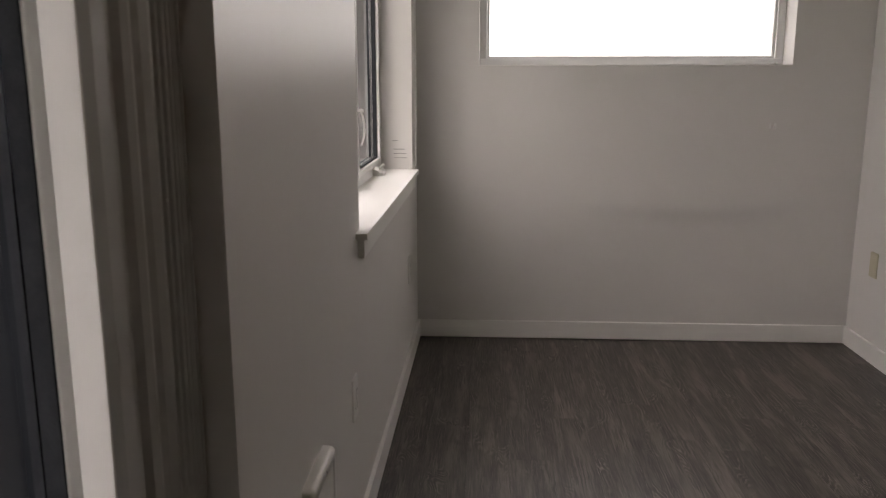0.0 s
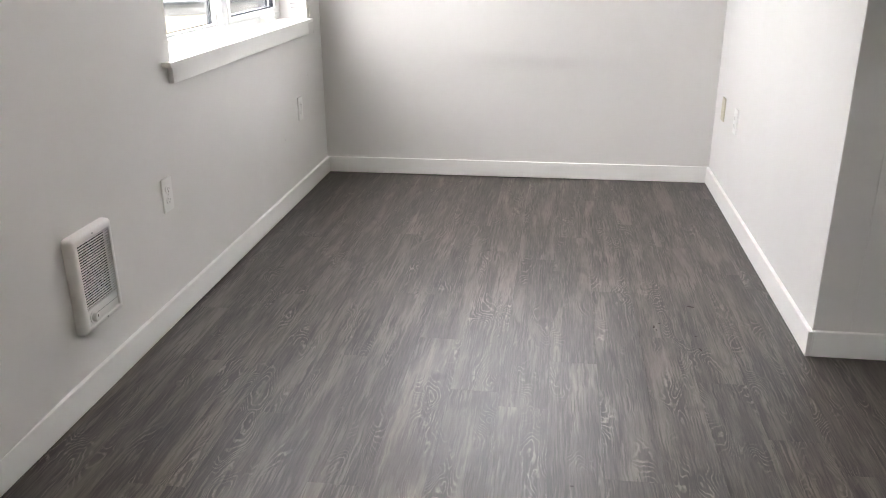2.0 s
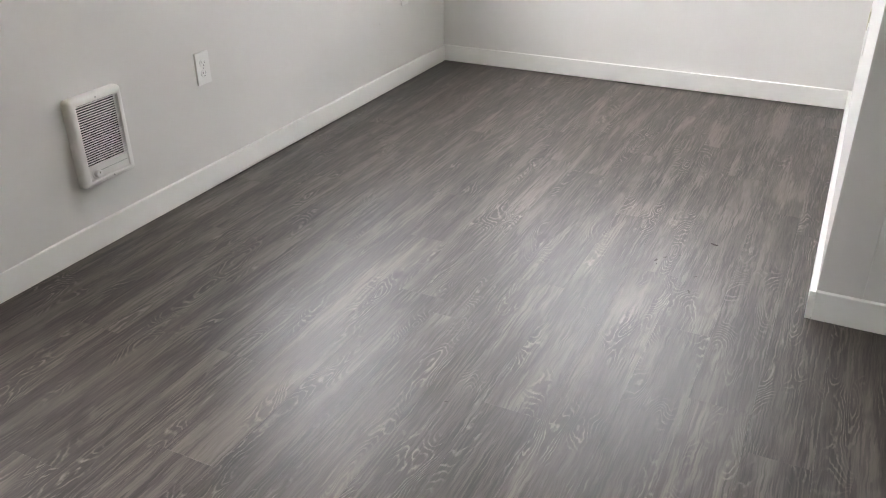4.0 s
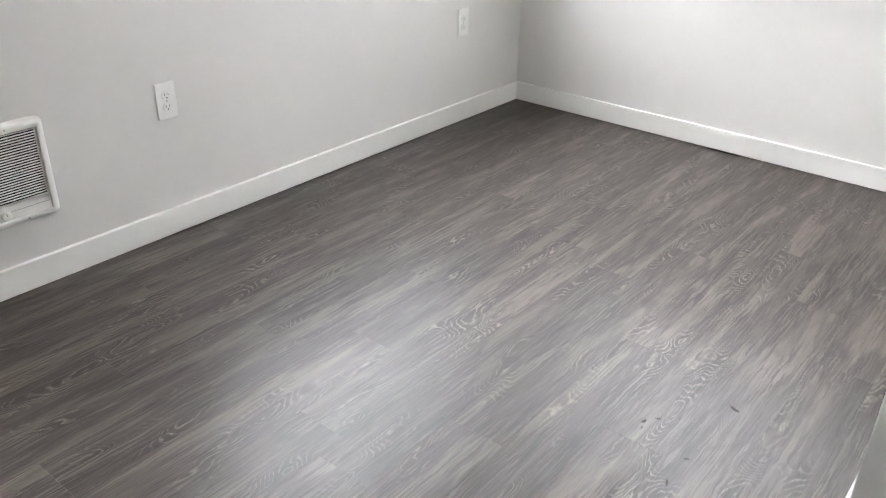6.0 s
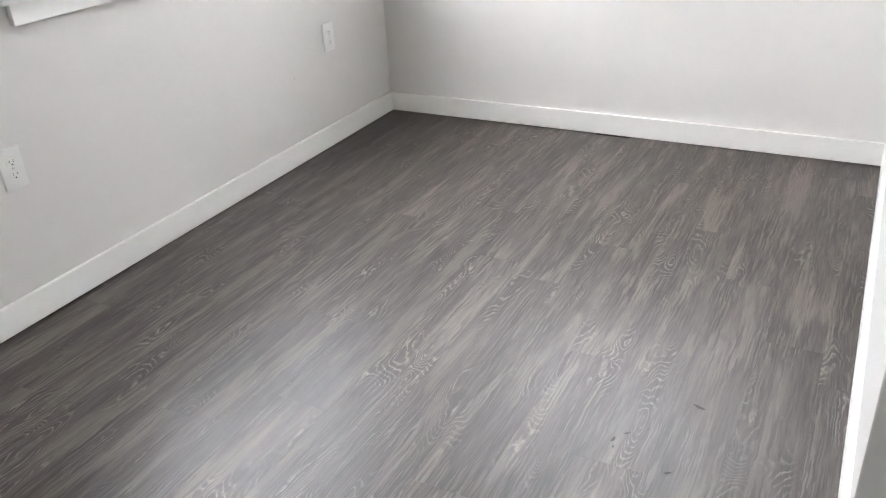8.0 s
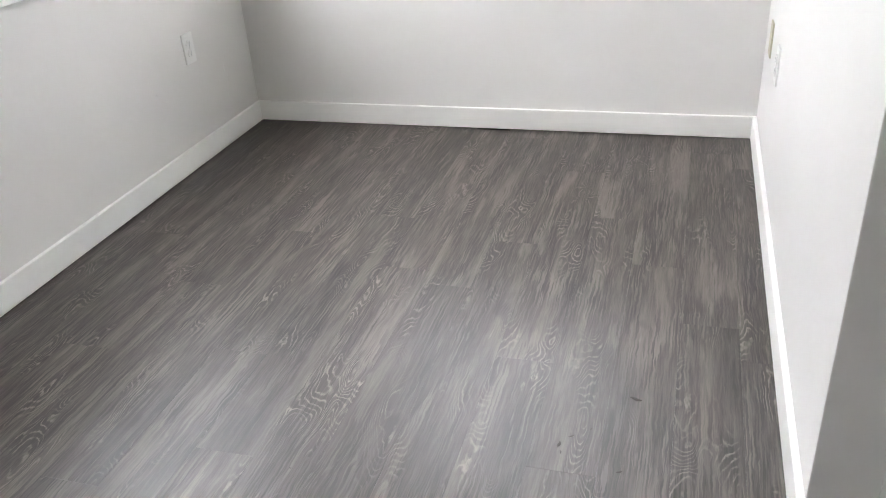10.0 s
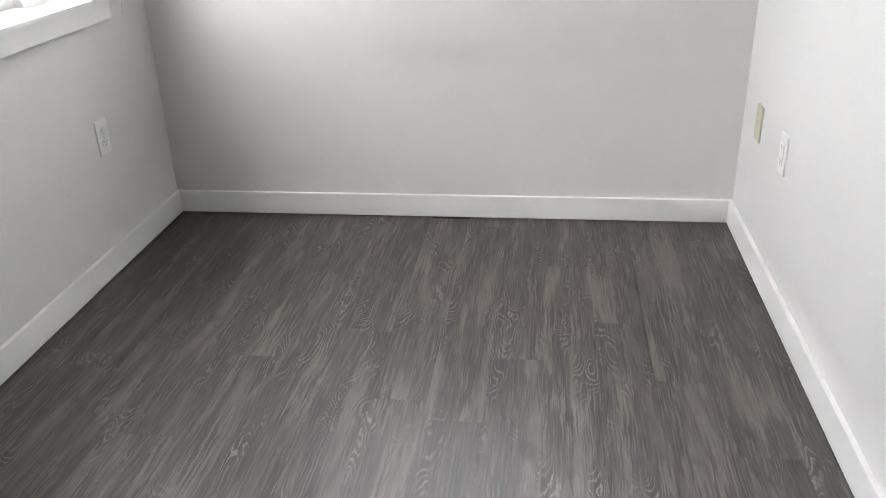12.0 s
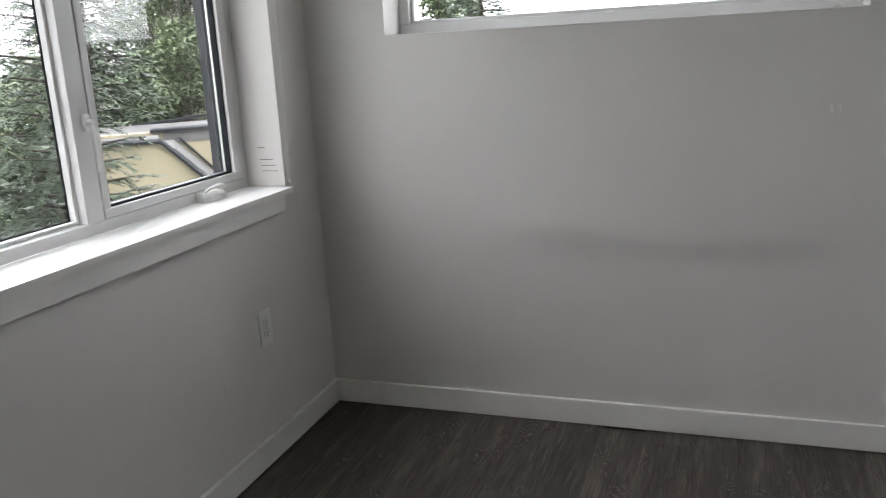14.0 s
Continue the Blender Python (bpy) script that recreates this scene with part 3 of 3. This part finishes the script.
def duplex_outlet():
    o = thing("wall_outlet", "white duplex wall outlet above the baseboard", "outlet", "wall outlets")
    part("cover_plate", loft(plate_loops(PLATE_W, PLATE_H, 0.004, [(0.0, 0.0), (0.0045, 0.0), (0.0056, 0.001), (0.006, 0.003)]), False, True), PLASTIC, o)
    for s in (-1, 1):
        face = part("receptacle", loft([[(x, a, b + s * 0.0195) for a, b in round_rect(0.034 - 2 * i, 0.028 - 2 * i, 0.0125 - i, 5)] for x, i in ((0.0055, 0.0), (0.0082, 0.0), (0.0088, 0.0008))], False, True), PLASTIC, o)
        z = s * 0.0195
        part("slot", boxes((0.0088, 0.0091, -0.0072, -0.0056, z - 0.001, z + 0.0075)), DARK, face)
        part("slot", boxes((0.0088, 0.0091, 0.0056, 0.0072, z - 0.001, z + 0.0065)), DARK, face)
        part("ground_hole", loft([[(x, 0.0026 * math.cos(i * math.pi / 5), z - 0.0075 + 0.0026 * math.sin(i * math.pi / 5)) for i in range(10)] for x in (0.0088, 0.0091)], False, True), DARK, face)
    part("screw", loft([[(x, r * math.cos(i * math.pi / 5), r * math.sin(i * math.pi / 5)) for i in range(10)] for x, r in ((0.0058, 0.003), (0.0070, 0.0028), (0.0075, 0.0015))], False, True), METAL, o)
    return o


first_outlet = duplex_outlet()
first_outlet.location = (0.0, -2.050, PLATE_Z)
copy_thing(first_outlet, pose(0.0, -0.472, PLATE_Z + 0.003))


def block_outlet():
    o = thing("wall_outlet", "white rectangular-faced wall outlet beside a blank plate", "outlet", "wall outlets")
    part("cover_plate", loft(plate_loops(PLATE_W, PLATE_H, 0.004, [(0.0, 0.0), (0.0045, 0.0), (0.0056, 0.001), (0.006, 0.003)]), False, True), PLASTIC, o)
    face = part("receptacle", boxes((0.005, 0.0095, -0.0165, 0.0165, -0.033, 0.033), bevel=0.0012), PLASTIC, o)
    for s in (-1, 1):
        z = s * 0.019
        part("slot", boxes((0.0094, 0.0098, -0.0072, -0.0056, z - 0.001, z + 0.0075)), DARK, face)
        part("slot", boxes((0.0094, 0.0098, 0.0056, 0.0072, z - 0.001, z + 0.0065)), DARK, face)
        part("ground_hole", boxes((0.0094, 0.0098, -0.002, 0.002, z - 0.009, z - 0.005)), DARK, face)
    return o


block_outlet().matrix_basis = pose(ROOM_W, -0.565, PLATE_Z, 0, 0, 180)

blank = thing("blank_plate", "yellowed ivory blank cover plate on a white wall", "cover plate")
part("plate", loft(plate_loops(PLATE_W, PLATE_H, 0.004, [(0.0, 0.0), (0.0045, 0.0), (0.0056, 0.001), (0.006, 0.003)]), False, True), IVORY, blank)
for s in (-1, 1):
    part("screw", loft([[(x, r * math.cos(i * math.pi / 5), s * 0.041 + r * math.sin(i * math.pi / 5)) for i in range(10)] for x, r in ((0.0058, 0.003), (0.0068, 0.0028), (0.0072, 0.0015))], False, True), IVORY, blank)
blank.matrix_basis = pose(ROOM_W, -0.238, PLATE_Z - 0.002, 0, 0, 180)


# ---- small things on the walls ----
def wall_anchor(x, z):
    a = thing("wall_anchor", "two small white plastic hooks stuck in a white wall", "hook", at=(x, 0, z))
    for dx, r, ln in ((-0.013, 0.0042, 0.013), (0.009, 0.0050, 0.017)):
        part("pin", tube([(dx, 0.001, -0.012), (dx, -ln * 0.8, -0.011), (dx, -ln, -0.004), (dx - 0.001, -ln, 0.013)], r, 8), PLASTIC, a)
    part("base", boxes((0.006, 0.018, -0.004, 0.001, -0.019, -0.009), bevel=0.0015), PLASTIC, a)
    return a


wall_anchor(1.770, 1.118)
bracket = thing("blind_bracket", "small clear plastic clip below the high window", "clip", at=(1.760, 0, 1.412))
part("clip_body", boxes((-0.012, 0.002, -0.008, -0.0016, -0.004, 0.008), bevel=0.0015), PLASTIC, bracket)
part("clip_tooth", boxes((0.003, 0.010, -0.014, -0.0016, 0.000, 0.012), bevel=0.0015), PLASTIC, bracket)

cord = thing("pull_cord", "thin white cord looped to a knob on the sill corner", "cord", at=(0.014, -0.240, 0.93))
for k, off in enumerate((0.0, 0.010)):
    pts = []
    for i in range(13):
        f = i / 12
        sway = (1 - f) * 0.006 + 0.018 * math.sin(math.pi * f) * k
        pts.append((0.002 - 0.008 * (1 - f) + 0.5 * sway, sway - 0.003 * f + off * 0.4, 0.012 + 1.355 * (1 - f)))
    smooth(part("strand", tube(pts, 0.0011, 5), CORD, cord))
smooth(part("knot", tube([(0.002, 0.0, -0.006), (0.003, 0.001, 0.0), (0.003, 0.001, 0.008), (0.002, 0.0, 0.014)], 0.005, 8, 0.003), CORD, cord, "white cord end knob"))
smooth(part("tail", tube([(0.022, 0.004, -0.004), (0.020, 0.012, -0.04), (0.012, 0.016, -0.09)], 0.0008, 5), CORD, cord))

rng = random.Random(11)
for x0, x1, z in ((-0.097, -0.068, 1.053), (-0.090, -0.038, 1.012), (-0.088, -0.030, 0.991), (-0.086, -0.024, 0.971)):
    o = part("scuff_mark", boxes((x0, x1, WIN_N - 0.0006, WIN_N + 0.0004, z, z + 0.0022)), SCUFF)
    tagged(o, "thin dark scratch on the white window reveal", "scuff mark", "scratches on the window reveal")
for y, z, ln in ((-0.24, 0.305, 0.045), (-0.225, 0.26, 0.03), (-0.30, 0.62, 0.03), (-0.74, 0.36, 0.006)):
    o = part("scuff_mark", boxes((-0.0004, 0.0005, y, y + 0.0016, z, z + ln)), SCUFF if ln < 0.01 else PLASTIC)
    tagged(o, "small scuff on the white wall by the corner", "scuff mark", "scuffs on the wall")


def crumb(x, y, turn, size, seed):
    r = random.Random(seed)
    bm = bmesh.new()
    n = 9
    lo, hi = [], []
    for i in range(n):
        a = 2 * math.pi * i / n
        q = r.uniform(0.6, 1.1)
        p = (size * q * math.cos(a), size * 0.32 * q * math.sin(a) + 0.2 * size * math.cos(a) ** 2)
        lo.append(bm.verts.new((*p, 0)))
        hi.append(bm.verts.new((p[0] * 0.7, p[1] * 0.7, size * 0.16 * r.uniform(0.5, 1.0))))
    for i in range(n):
        j = (i + 1) % n
        bm.faces.new((lo[i], lo[j], hi[j], hi[i]))
    bm.faces.new(hi)
    bm.faces.new(lo)
    o = part("crumb", bm, CRUMB)
    o.matrix_basis = pose(x, y, 0.0003, 0, 0, turn)
    tagged(o, "small dark crumb of debris on the plank floor", "debris", "crumbs on the floor")


for i, (x, y, a, s) in enumerate(((1.888, -1.745, -20, 0.016), (1.736, -1.935, 75, 0.013), (1.758, -1.905, 40, 0.008), (1.742, -1.960, 100, 0.007), (1.874, -2.095, 120, 0.012),
                                  (1.875, -1.995, 30, 0.008), (1.165, -2.136, 10, 0.005), (1.435, -2.901, 5, 0.008), (1.80, -1.87, 60, 0.006))):
    crumb(x, y, a, s, i)


# ---- added warm fill lamp on the living area's ceiling, out of view ----
def ceiling_light(x, y):
    c = thing("ceiling_light", "unseen round ceiling lamp added as warm fill light", "ceiling light", at=(x, y, CEIL))
    part("rim", loft([[(r * math.cos(2 * math.pi * i / 32), r * math.sin(2 * math.pi * i / 32), z) for i in range(32)] for z, r in ((0.0, 0.16), (-0.03, 0.16), (-0.035, 0.15), (-0.02, 0.145))]), PLASTIC, c)
    glow, nt, b = nodes_of("added_lamp_glow", 0.6)
    b.inputs["Base Color"].default_value = (0.85, 0.80, 0.72, 1)
    b.inputs["Emission Color"].default_value = (1.0, 0.62, 0.34, 1)
    b.inputs["Emission Strength"].default_value = LAMP
    part("diffuser", loft([[(r * math.cos(2 * math.pi * i / 32), r * math.sin(2 * math.pi * i / 32), z) for i in range(32)] for z, r in ((-0.021, 0.144), (-0.038, 0.12), (-0.046, 0.07), (-0.048, 0.02))], False, True), glow, c, "glowing warm face of the added lamp")


LAMP = 1.0
ceiling_light(0.6, -3.3)


# ---- outside: ground, added light-blocking balcony, neighbour house, trees ----
bm = bmesh.new()
bmesh.ops.create_grid(bm, x_segments=8, y_segments=8, size=600, matrix=Matrix.Translation((0, 0, GROUND_Z)))
structure("ground", bm, GRASS, "rough green ground far below the window", "ground")
structure("foundation_wall", boxes((-T_OUT, EAST + 0.12, SOUTH - 0.12, NOOK_END + 0.12, GROUND_Z, -0.25), (-T_OUT, ROOM_W + 0.12, NOOK_END + 0.12, T_OUT, GROUND_Z, -0.25)), CLAD, "plain rendered outside wall of the storeys below", "wall")

# Added dark panels: the unseen roof and front hold skylight back from the door.
balcony = thing("balcony", "added balcony of dark panels, mostly unseen, that blocks skylight at the sliding door", "balcony", at=(-T_OUT - 0.7, -4.1, -0.2))
back = Matrix.Translation(-balcony.location)
for nm, spec in (("deck", (-1.55, -T_OUT - 0.002, -5.6, -2.9, -0.2, -0.05)), ("side_panel", (-1.55, -T_OUT - 0.002, -2.98, -2.9, -0.05, 2.6)), ("side_panel", (-1.55, -T_OUT - 0.002, -5.6, -5.52, -0.05, 2.6)),
                 ("top_baffle", (-1.55, -T_OUT - 0.002, -5.6, -2.9, 2.6, 2.75)), ("front_baffle", (-1.55, -1.48, -5.52, -2.98, -0.05, 1.08))):
    o = part(nm, boxes(spec, bevel=0.006), BAFFLE, balcony)
    o.matrix_basis = back

HOUSE = pose(1.463, -2.751, 0, 0, 0, 36.87)     # local x along the facade, y away from the window


def prism(poly, y0, y1):
    """A polygon of (x, z), thick from y0 to y1."""
    return loft([[(x, y, z) for x, z in poly] for y in (y0, y1)], True, True)


def strip(x0, z0, x1, z1, y0, y1, h):
    return prism([(x0, z0), (x1, z1), (x1, z1 + h), (x0, z0 + h)], y0, y1)


def house():
    h = thing("neighbour_house", "yellow stucco house with grey flat roof and dark coping", "house", at=HOUSE @ Vector((2, 16, GROUND_Z)))
    local = Matrix.Translation(-Vector(h.location)) @ HOUSE

    def put(name, bm, mat, label=""):
        o = part(name, bm, mat, h, label)
        o.matrix_basis = local

    put("wall", prism([(-1.7, GROUND_Z), (1.6, GROUND_Z), (1.6, -1.75), (-0.27, 0.18), (-1.7, 0.23)], 13.0, 13.35), STUCCO)
    put("coping", strip(-1.75, 0.235, -0.27, 0.185, 12.93, 13.42, 0.04), COPING, "dark metal coping")
    put("coping", strip(-0.27, 0.18, 1.62, -1.77, 12.93, 13.42, 0.06), COPING, "dark sloping coping")
    put("lean_to_roof", prism([(-0.28, 0.06), (1.6, -1.9), (1.85, -1.9), (-0.08, 0.06)], 13.42, 14.95), ROOFING)
    put("rear_wall", prism([(-1.7, GROUND_Z), (9.0, GROUND_Z), (9.0, 0.0), (-0.25, 0.0), (-0.25, 0.20), (-1.7, 0.20)], 15.0, 15.3), STUCCO)
    put("parapet", boxes((-0.245, 9.0, 14.99, 15.3, 0.0, 0.20)), ROOFING, "grey parapet band above the stucco")
    put("coping", strip(-0.45, 0.20, 9.0, 0.20, 14.93, 15.36, 0.045), COPING, "dark metal coping")
    put("flat_roof", boxes((-1.7, 9.0, 15.37, 18.6, -0.1, 0.10)), ROOFING, "pale grey roof membrane")
    put("flat_roof", boxes((-1.7, -0.32, 13.43, 14.9, -0.1, 0.16)), ROOFING, "pale grey roof membrane")
    put("stair_rail", strip(0.02, 0.04, 2.4, -2.6, 14.96, 14.99, 0.05), COPING, "thin dark sloping rail")
    put("fascia", strip(-1.7, -0.04, 9.0, 0.98, 18.6, 18.75, 0.06), COPING, "dark roof edge")
    for x in (1.2, 3.0, 4.8):
        put("roof_kerb", boxes((x, x + 0.9, 16.2, 17.1, 0.101, 0.30), bevel=0.02), COPING)
    for x in (-1.4, 2.9, 5.0, 7.0):
        put("window", boxes((x, x + 0.9, 12.96 if x < 0 else 14.96, 12.995 if x < 0 else 14.995, -2.4, -1.2), bevel=0.01), COPING, "dark window with a flat frame")
    put("wall_lamp", boxes((0.92, 1.02, 14.86, 14.998, -0.42, -0.24), bevel=0.02), COPING)


house()


def leaf_mesh(name, quads, mat, parent, label=""):
    verts = [p for q in quads for p in q]
    faces, k = [], 0
    for q in quads:
        faces.append(tuple(range(k, k + len(q))))
        k += len(q)
    me = bpy.data.meshes.new(name)
    me.from_pydata(verts, [], faces)
    me.materials.append(mat)
    ob = new(name, me)
    ob.parent = parent
    if label:
        tagged(ob, label)
    return ob


def blade(p, d, side, ln, w):
    """A narrow needle or leaf from p along d."""
    e = p + d * ln
    m = p + d * (ln * 0.45)
    return [tuple(p), tuple(m + side * w), tuple(e), tuple(m - side * w)]


def conifer(label, base, height, radius, seed, mat, limbs, twigs, needles, droop, ln, twig_len, first=0.1, wide=0.13):
    r = random.Random(seed)
    t = thing("conifer", label, "tree", at=base)
    smooth(part("trunk", tube([(0.05 * math.sin(k), 0.04 * math.cos(1.3 * k), height * k / 10) for k in range(11)], height * 0.018 + 0.03, 8, 0.02), BARK, t))
    wood = bmesh.new()
    quads = []
    up = Vector((0, 0, 1))
    for i in range(limbs):
        f = first + (1 - first) * (i + r.random()) / limbs
        a = i * 2.39996 + r.uniform(-0.3, 0.3)
        reach = radius * (1.02 - f) ** 0.8 * r.uniform(0.65, 1.12) + 0.08
        out = Vector((math.cos(a), math.sin(a), 0))
        start = Vector((0, 0, f * height))
        pts = [start + out * reach * s + up * (reach * (0.22 * s - droop * s * s)) for s in (0, 0.25, 0.5, 0.75, 1.0)]
        tb = tube([tuple(p) for p in pts], 0.012 + 0.012 * reach, 4, 0.004)
        me = bpy.data.meshes.new("limb_tmp")
        tb.to_mesh(me)
        tb.free()
        wood.from_mesh(me)
        bpy.data.meshes.remove(me)
        n = max(8, int(twigs * reach / radius))
        for k in range(n):
            s = 0.12 + 0.88 * (k + r.random()) / n
            p = start + out * reach * s + up * (reach * (0.22 * s - droop * s * s))
            sgn = 1 if k % 2 else -1
            side = Vector((-out.y, out.x, 0)) * sgn
            d = (out * r.uniform(0.5, 1.1) + side * r.uniform(0.3, 1.0) * (1.15 - s) + up * r.uniform(-0.55, 0.12)).normalized()
            tl = twig_len * r.uniform(0.6, 1.2) * (1.2 - 0.5 * s)
            for j in range(needles):
                q = p + d * (tl * (j + r.random()) / needles) - up * (0.12 * tl * (j / needles) ** 2)
                sd = d.cross(up).normalized() * (1 if j % 2 else -1)
                nd = (d * r.uniform(0.6, 1.0) + sd * r.uniform(0.3, 0.9) + up * r.uniform(-0.3, 0.3)).normalized()
                quads.append(blade(q, nd, nd.cross(Vector((r.uniform(-0.5, 0.5), r.uniform(-0.5, 0.5), 1))).normalized(), ln * r.uniform(0.7, 1.3), ln * wide))
    tagged(part("branches", wood, BARK, t), kind="stuff")
    tagged(leaf_mesh("crown", quads, mat, t), kind="stuff")
    return t


def broadleaf(label, base, height, spread, seed, clumps, leaves, size):
    r = random.Random(seed)
    t = thing("broadleaf_tree", label, "tree", at=base)
    top = height * 0.55
    smooth(part("trunk", tube([(0.1 * math.sin(0.9 * k), 0.1 * math.cos(k), top * k / 6) for k in range(7)], 0.06 + height * 0.018, 8, 0.08), BARK, t))
    wood = bmesh.new()
    quads = []
    for i in range(clumps):
        a, u, v = r.uniform(0, 2 * math.pi), r.uniform(-0.95, 1.0), r.uniform(0.45, 1.0)
        w = math.sqrt(max(0, 1 - u * u))
        c = Vector((spread * v * w * math.cos(a), spread * v * w * math.sin(a), height * 0.60 + height * 0.40 * v * u))
        tb = tube([(0, 0, min(top, c.z * 0.7)), tuple(c * 0.55 + Vector((0, 0, 0.1))), tuple(c)], 0.05, 4, 0.012)
        me = bpy.data.meshes.new("limb_tmp")
        tb.to_mesh(me)
        tb.free()
        wood.from_mesh(me)
        bpy.data.meshes.remove(me)
        cr = spread * r.uniform(0.16, 0.34)
        for k in range(leaves):
            g = Vector((r.gauss(0, 1), r.gauss(0, 1), r.gauss(0, 0.75)))
            g = g.normalized() * cr * r.random() ** 0.4
            d = Vector((r.uniform(-1, 1), r.uniform(-1, 1), r.uniform(-0.8, 0.5))).normalized()
            quads.append(blade(c + g, d, d.cross(Vector((r.uniform(-1, 1), r.uniform(-1, 1), 1))).normalized(), size * r.uniform(0.6, 1.3), size * 0.30))
    tagged(part("branches", wood, BARK, t), kind="stuff")
    tagged(leaf_mesh("crown", quads, LEAF, t), kind="stuff")
    return t


def out(u, v):
    """A place outside: u along the neighbour's facade, v away from the window."""
    p = HOUSE @ Vector((u, v, GROUND_Z))
    return (p.x, p.y, p.z)


conifer("broad cedar with drooping grey-green sprays close outside", (-6.6, 0.9, GROUND_Z), 12.6, 5.0, 3, CEDAR, 300, 46, 22, 0.42, 0.095, 0.70, wide=0.15)
conifer("small dark fir in front of the yellow house", out(-0.95, 7.6), 7.8, 1.65, 5, FIR, 190, 46, 30, 0.05, 0.045, 0.26, wide=0.2)
conifer("tall slim dark conifer behind the cedar", out(-1.65, 20.0), 11.0, 2.1, 8, FIR, 140, 40, 10, 0.25, 0.17, 0.55, wide=0.2)
conifer("tall dark conifer behind the cedar", out(-4.6, 17.0), 10.2, 2.9, 15, FIR, 140, 44, 10, 0.3, 0.18, 0.6, wide=0.2)
conifer("tall dark conifer beyond the yellow house", out(0.7, 29.0), 16.5, 3.2, 9, FIR, 150, 44, 10, 0.3, 0.26, 0.8, wide=0.22)
conifer("dark conifer outside the high window", (-2.5, 10.9, GROUND_Z), 8.6, 1.5, 12, FIR, 120, 40, 10, 0.25, 0.12, 0.45, wide=0.2)
broadleaf("tall leafy green tree beyond the yellow house", out(1.15, 26.5), 13.8, 2.5, 50, 90, 700, 0.11)
broadleaf("leafy green tree outside the high window", (-4.9, 16.2, GROUND_Z), 9.8, 1.5, 51, 60, 260, 0.13)
for i, (u, v, h, sp) in enumerate(((-4.2, 25, 7.8, 2.6), (-1.6, 25.5, 8.0, 2.4), (0.6, 24.0, 8.0, 2.3), (3.4, 24.6, 8.4, 2.4), (6.6, 26.0, 7.0, 2.6), (10.5, 26.0, 6.6, 2.6), (-7.5, 24.0, 9.0, 3.0))):
    broadleaf("leafy green tree beyond the yellow house", out(u, v), h, sp, 20 + i, 70, 520, 0.115)

# ---- floor: grey oak planks, laid lengthwise ----
floor = structure("floor", boxes((-T_OUT, EAST + 0.12, SOUTH - 0.12, NOOK_END, -0.25, -0.006), (-T_OUT, ROOM_W + 0.12, NOOK_END, T_OUT, -0.25, -0.006), (ROOM_W + 0.12, EAST + 0.12, NOOK_END, NOOK_END + 0.12, -0.25, -0.006)), SUBFLOOR, "dark grey-brown wood plank floor with limed grain", "floor")
PW, PL = 0.1525, 1.22
ENDS = {10: -0.42, 11: -0.80, 12: -1.10, 13: -1.40, 7: -1.24, 5: -0.53, 2: -0.592, 6: -0.90, 8: -0.10, 9: -1.02, 4: -1.06, 3: -0.22, 1: -1.15, 0: -0.75}
plank_meshes = {}


def plank_mesh(w, ln):
    key = (round(w, 3), round(ln, 3))
    if key not in plank_meshes:
        bm = bmesh.new()
        g, c = 0.00008, 0.0003
        loops = []
        for z, e in ((-0.006, g), (-c, g), (0.0, g + c)):
            loops.append([bm.verts.new(p) for p in ((e, e, z), (w - e, e, z), (w - e, ln - e, z), (e, ln - e, z))])
        for a, b in zip(loops, loops[1:]):
            for i in range(4):
                j = (i + 1) % 4
                bm.faces.new((a[i], a[j], b[j], b[i]))
        bm.faces.new(loops[-1])
        me = bpy.data.meshes.new("plank")
        bm.to_mesh(me)
        bm.free()
        me.materials.append(PLANK)
        plank_meshes[key] = me
    return plank_meshes[key]


rng = random.Random(7)
for col in range(-1, 26):
    x0 = -0.003 + PW * col + 0.0
    x1 = min(x0 + PW, EAST)
    x0 = max(x0, -0.10)
    top = -0.0 if x0 < ROOM_W - 0.001 else NOOK_END
    if col < 0:
        top = DOOR_N
    y = ENDS.get(col, -rng.uniform(0.1, 1.1))
    while y < top:
        y += PL
    while y > SOUTH + 0.05:
        a, b = max(y - PL, SOUTH), min(y, top)
        if b - a > 0.03 and x1 - x0 > 0.01:
            p = new("plank", plank_mesh(x1 - x0, b - a))
            p.parent = floor
            p.location = (x0, a, 0)
        y -= PL
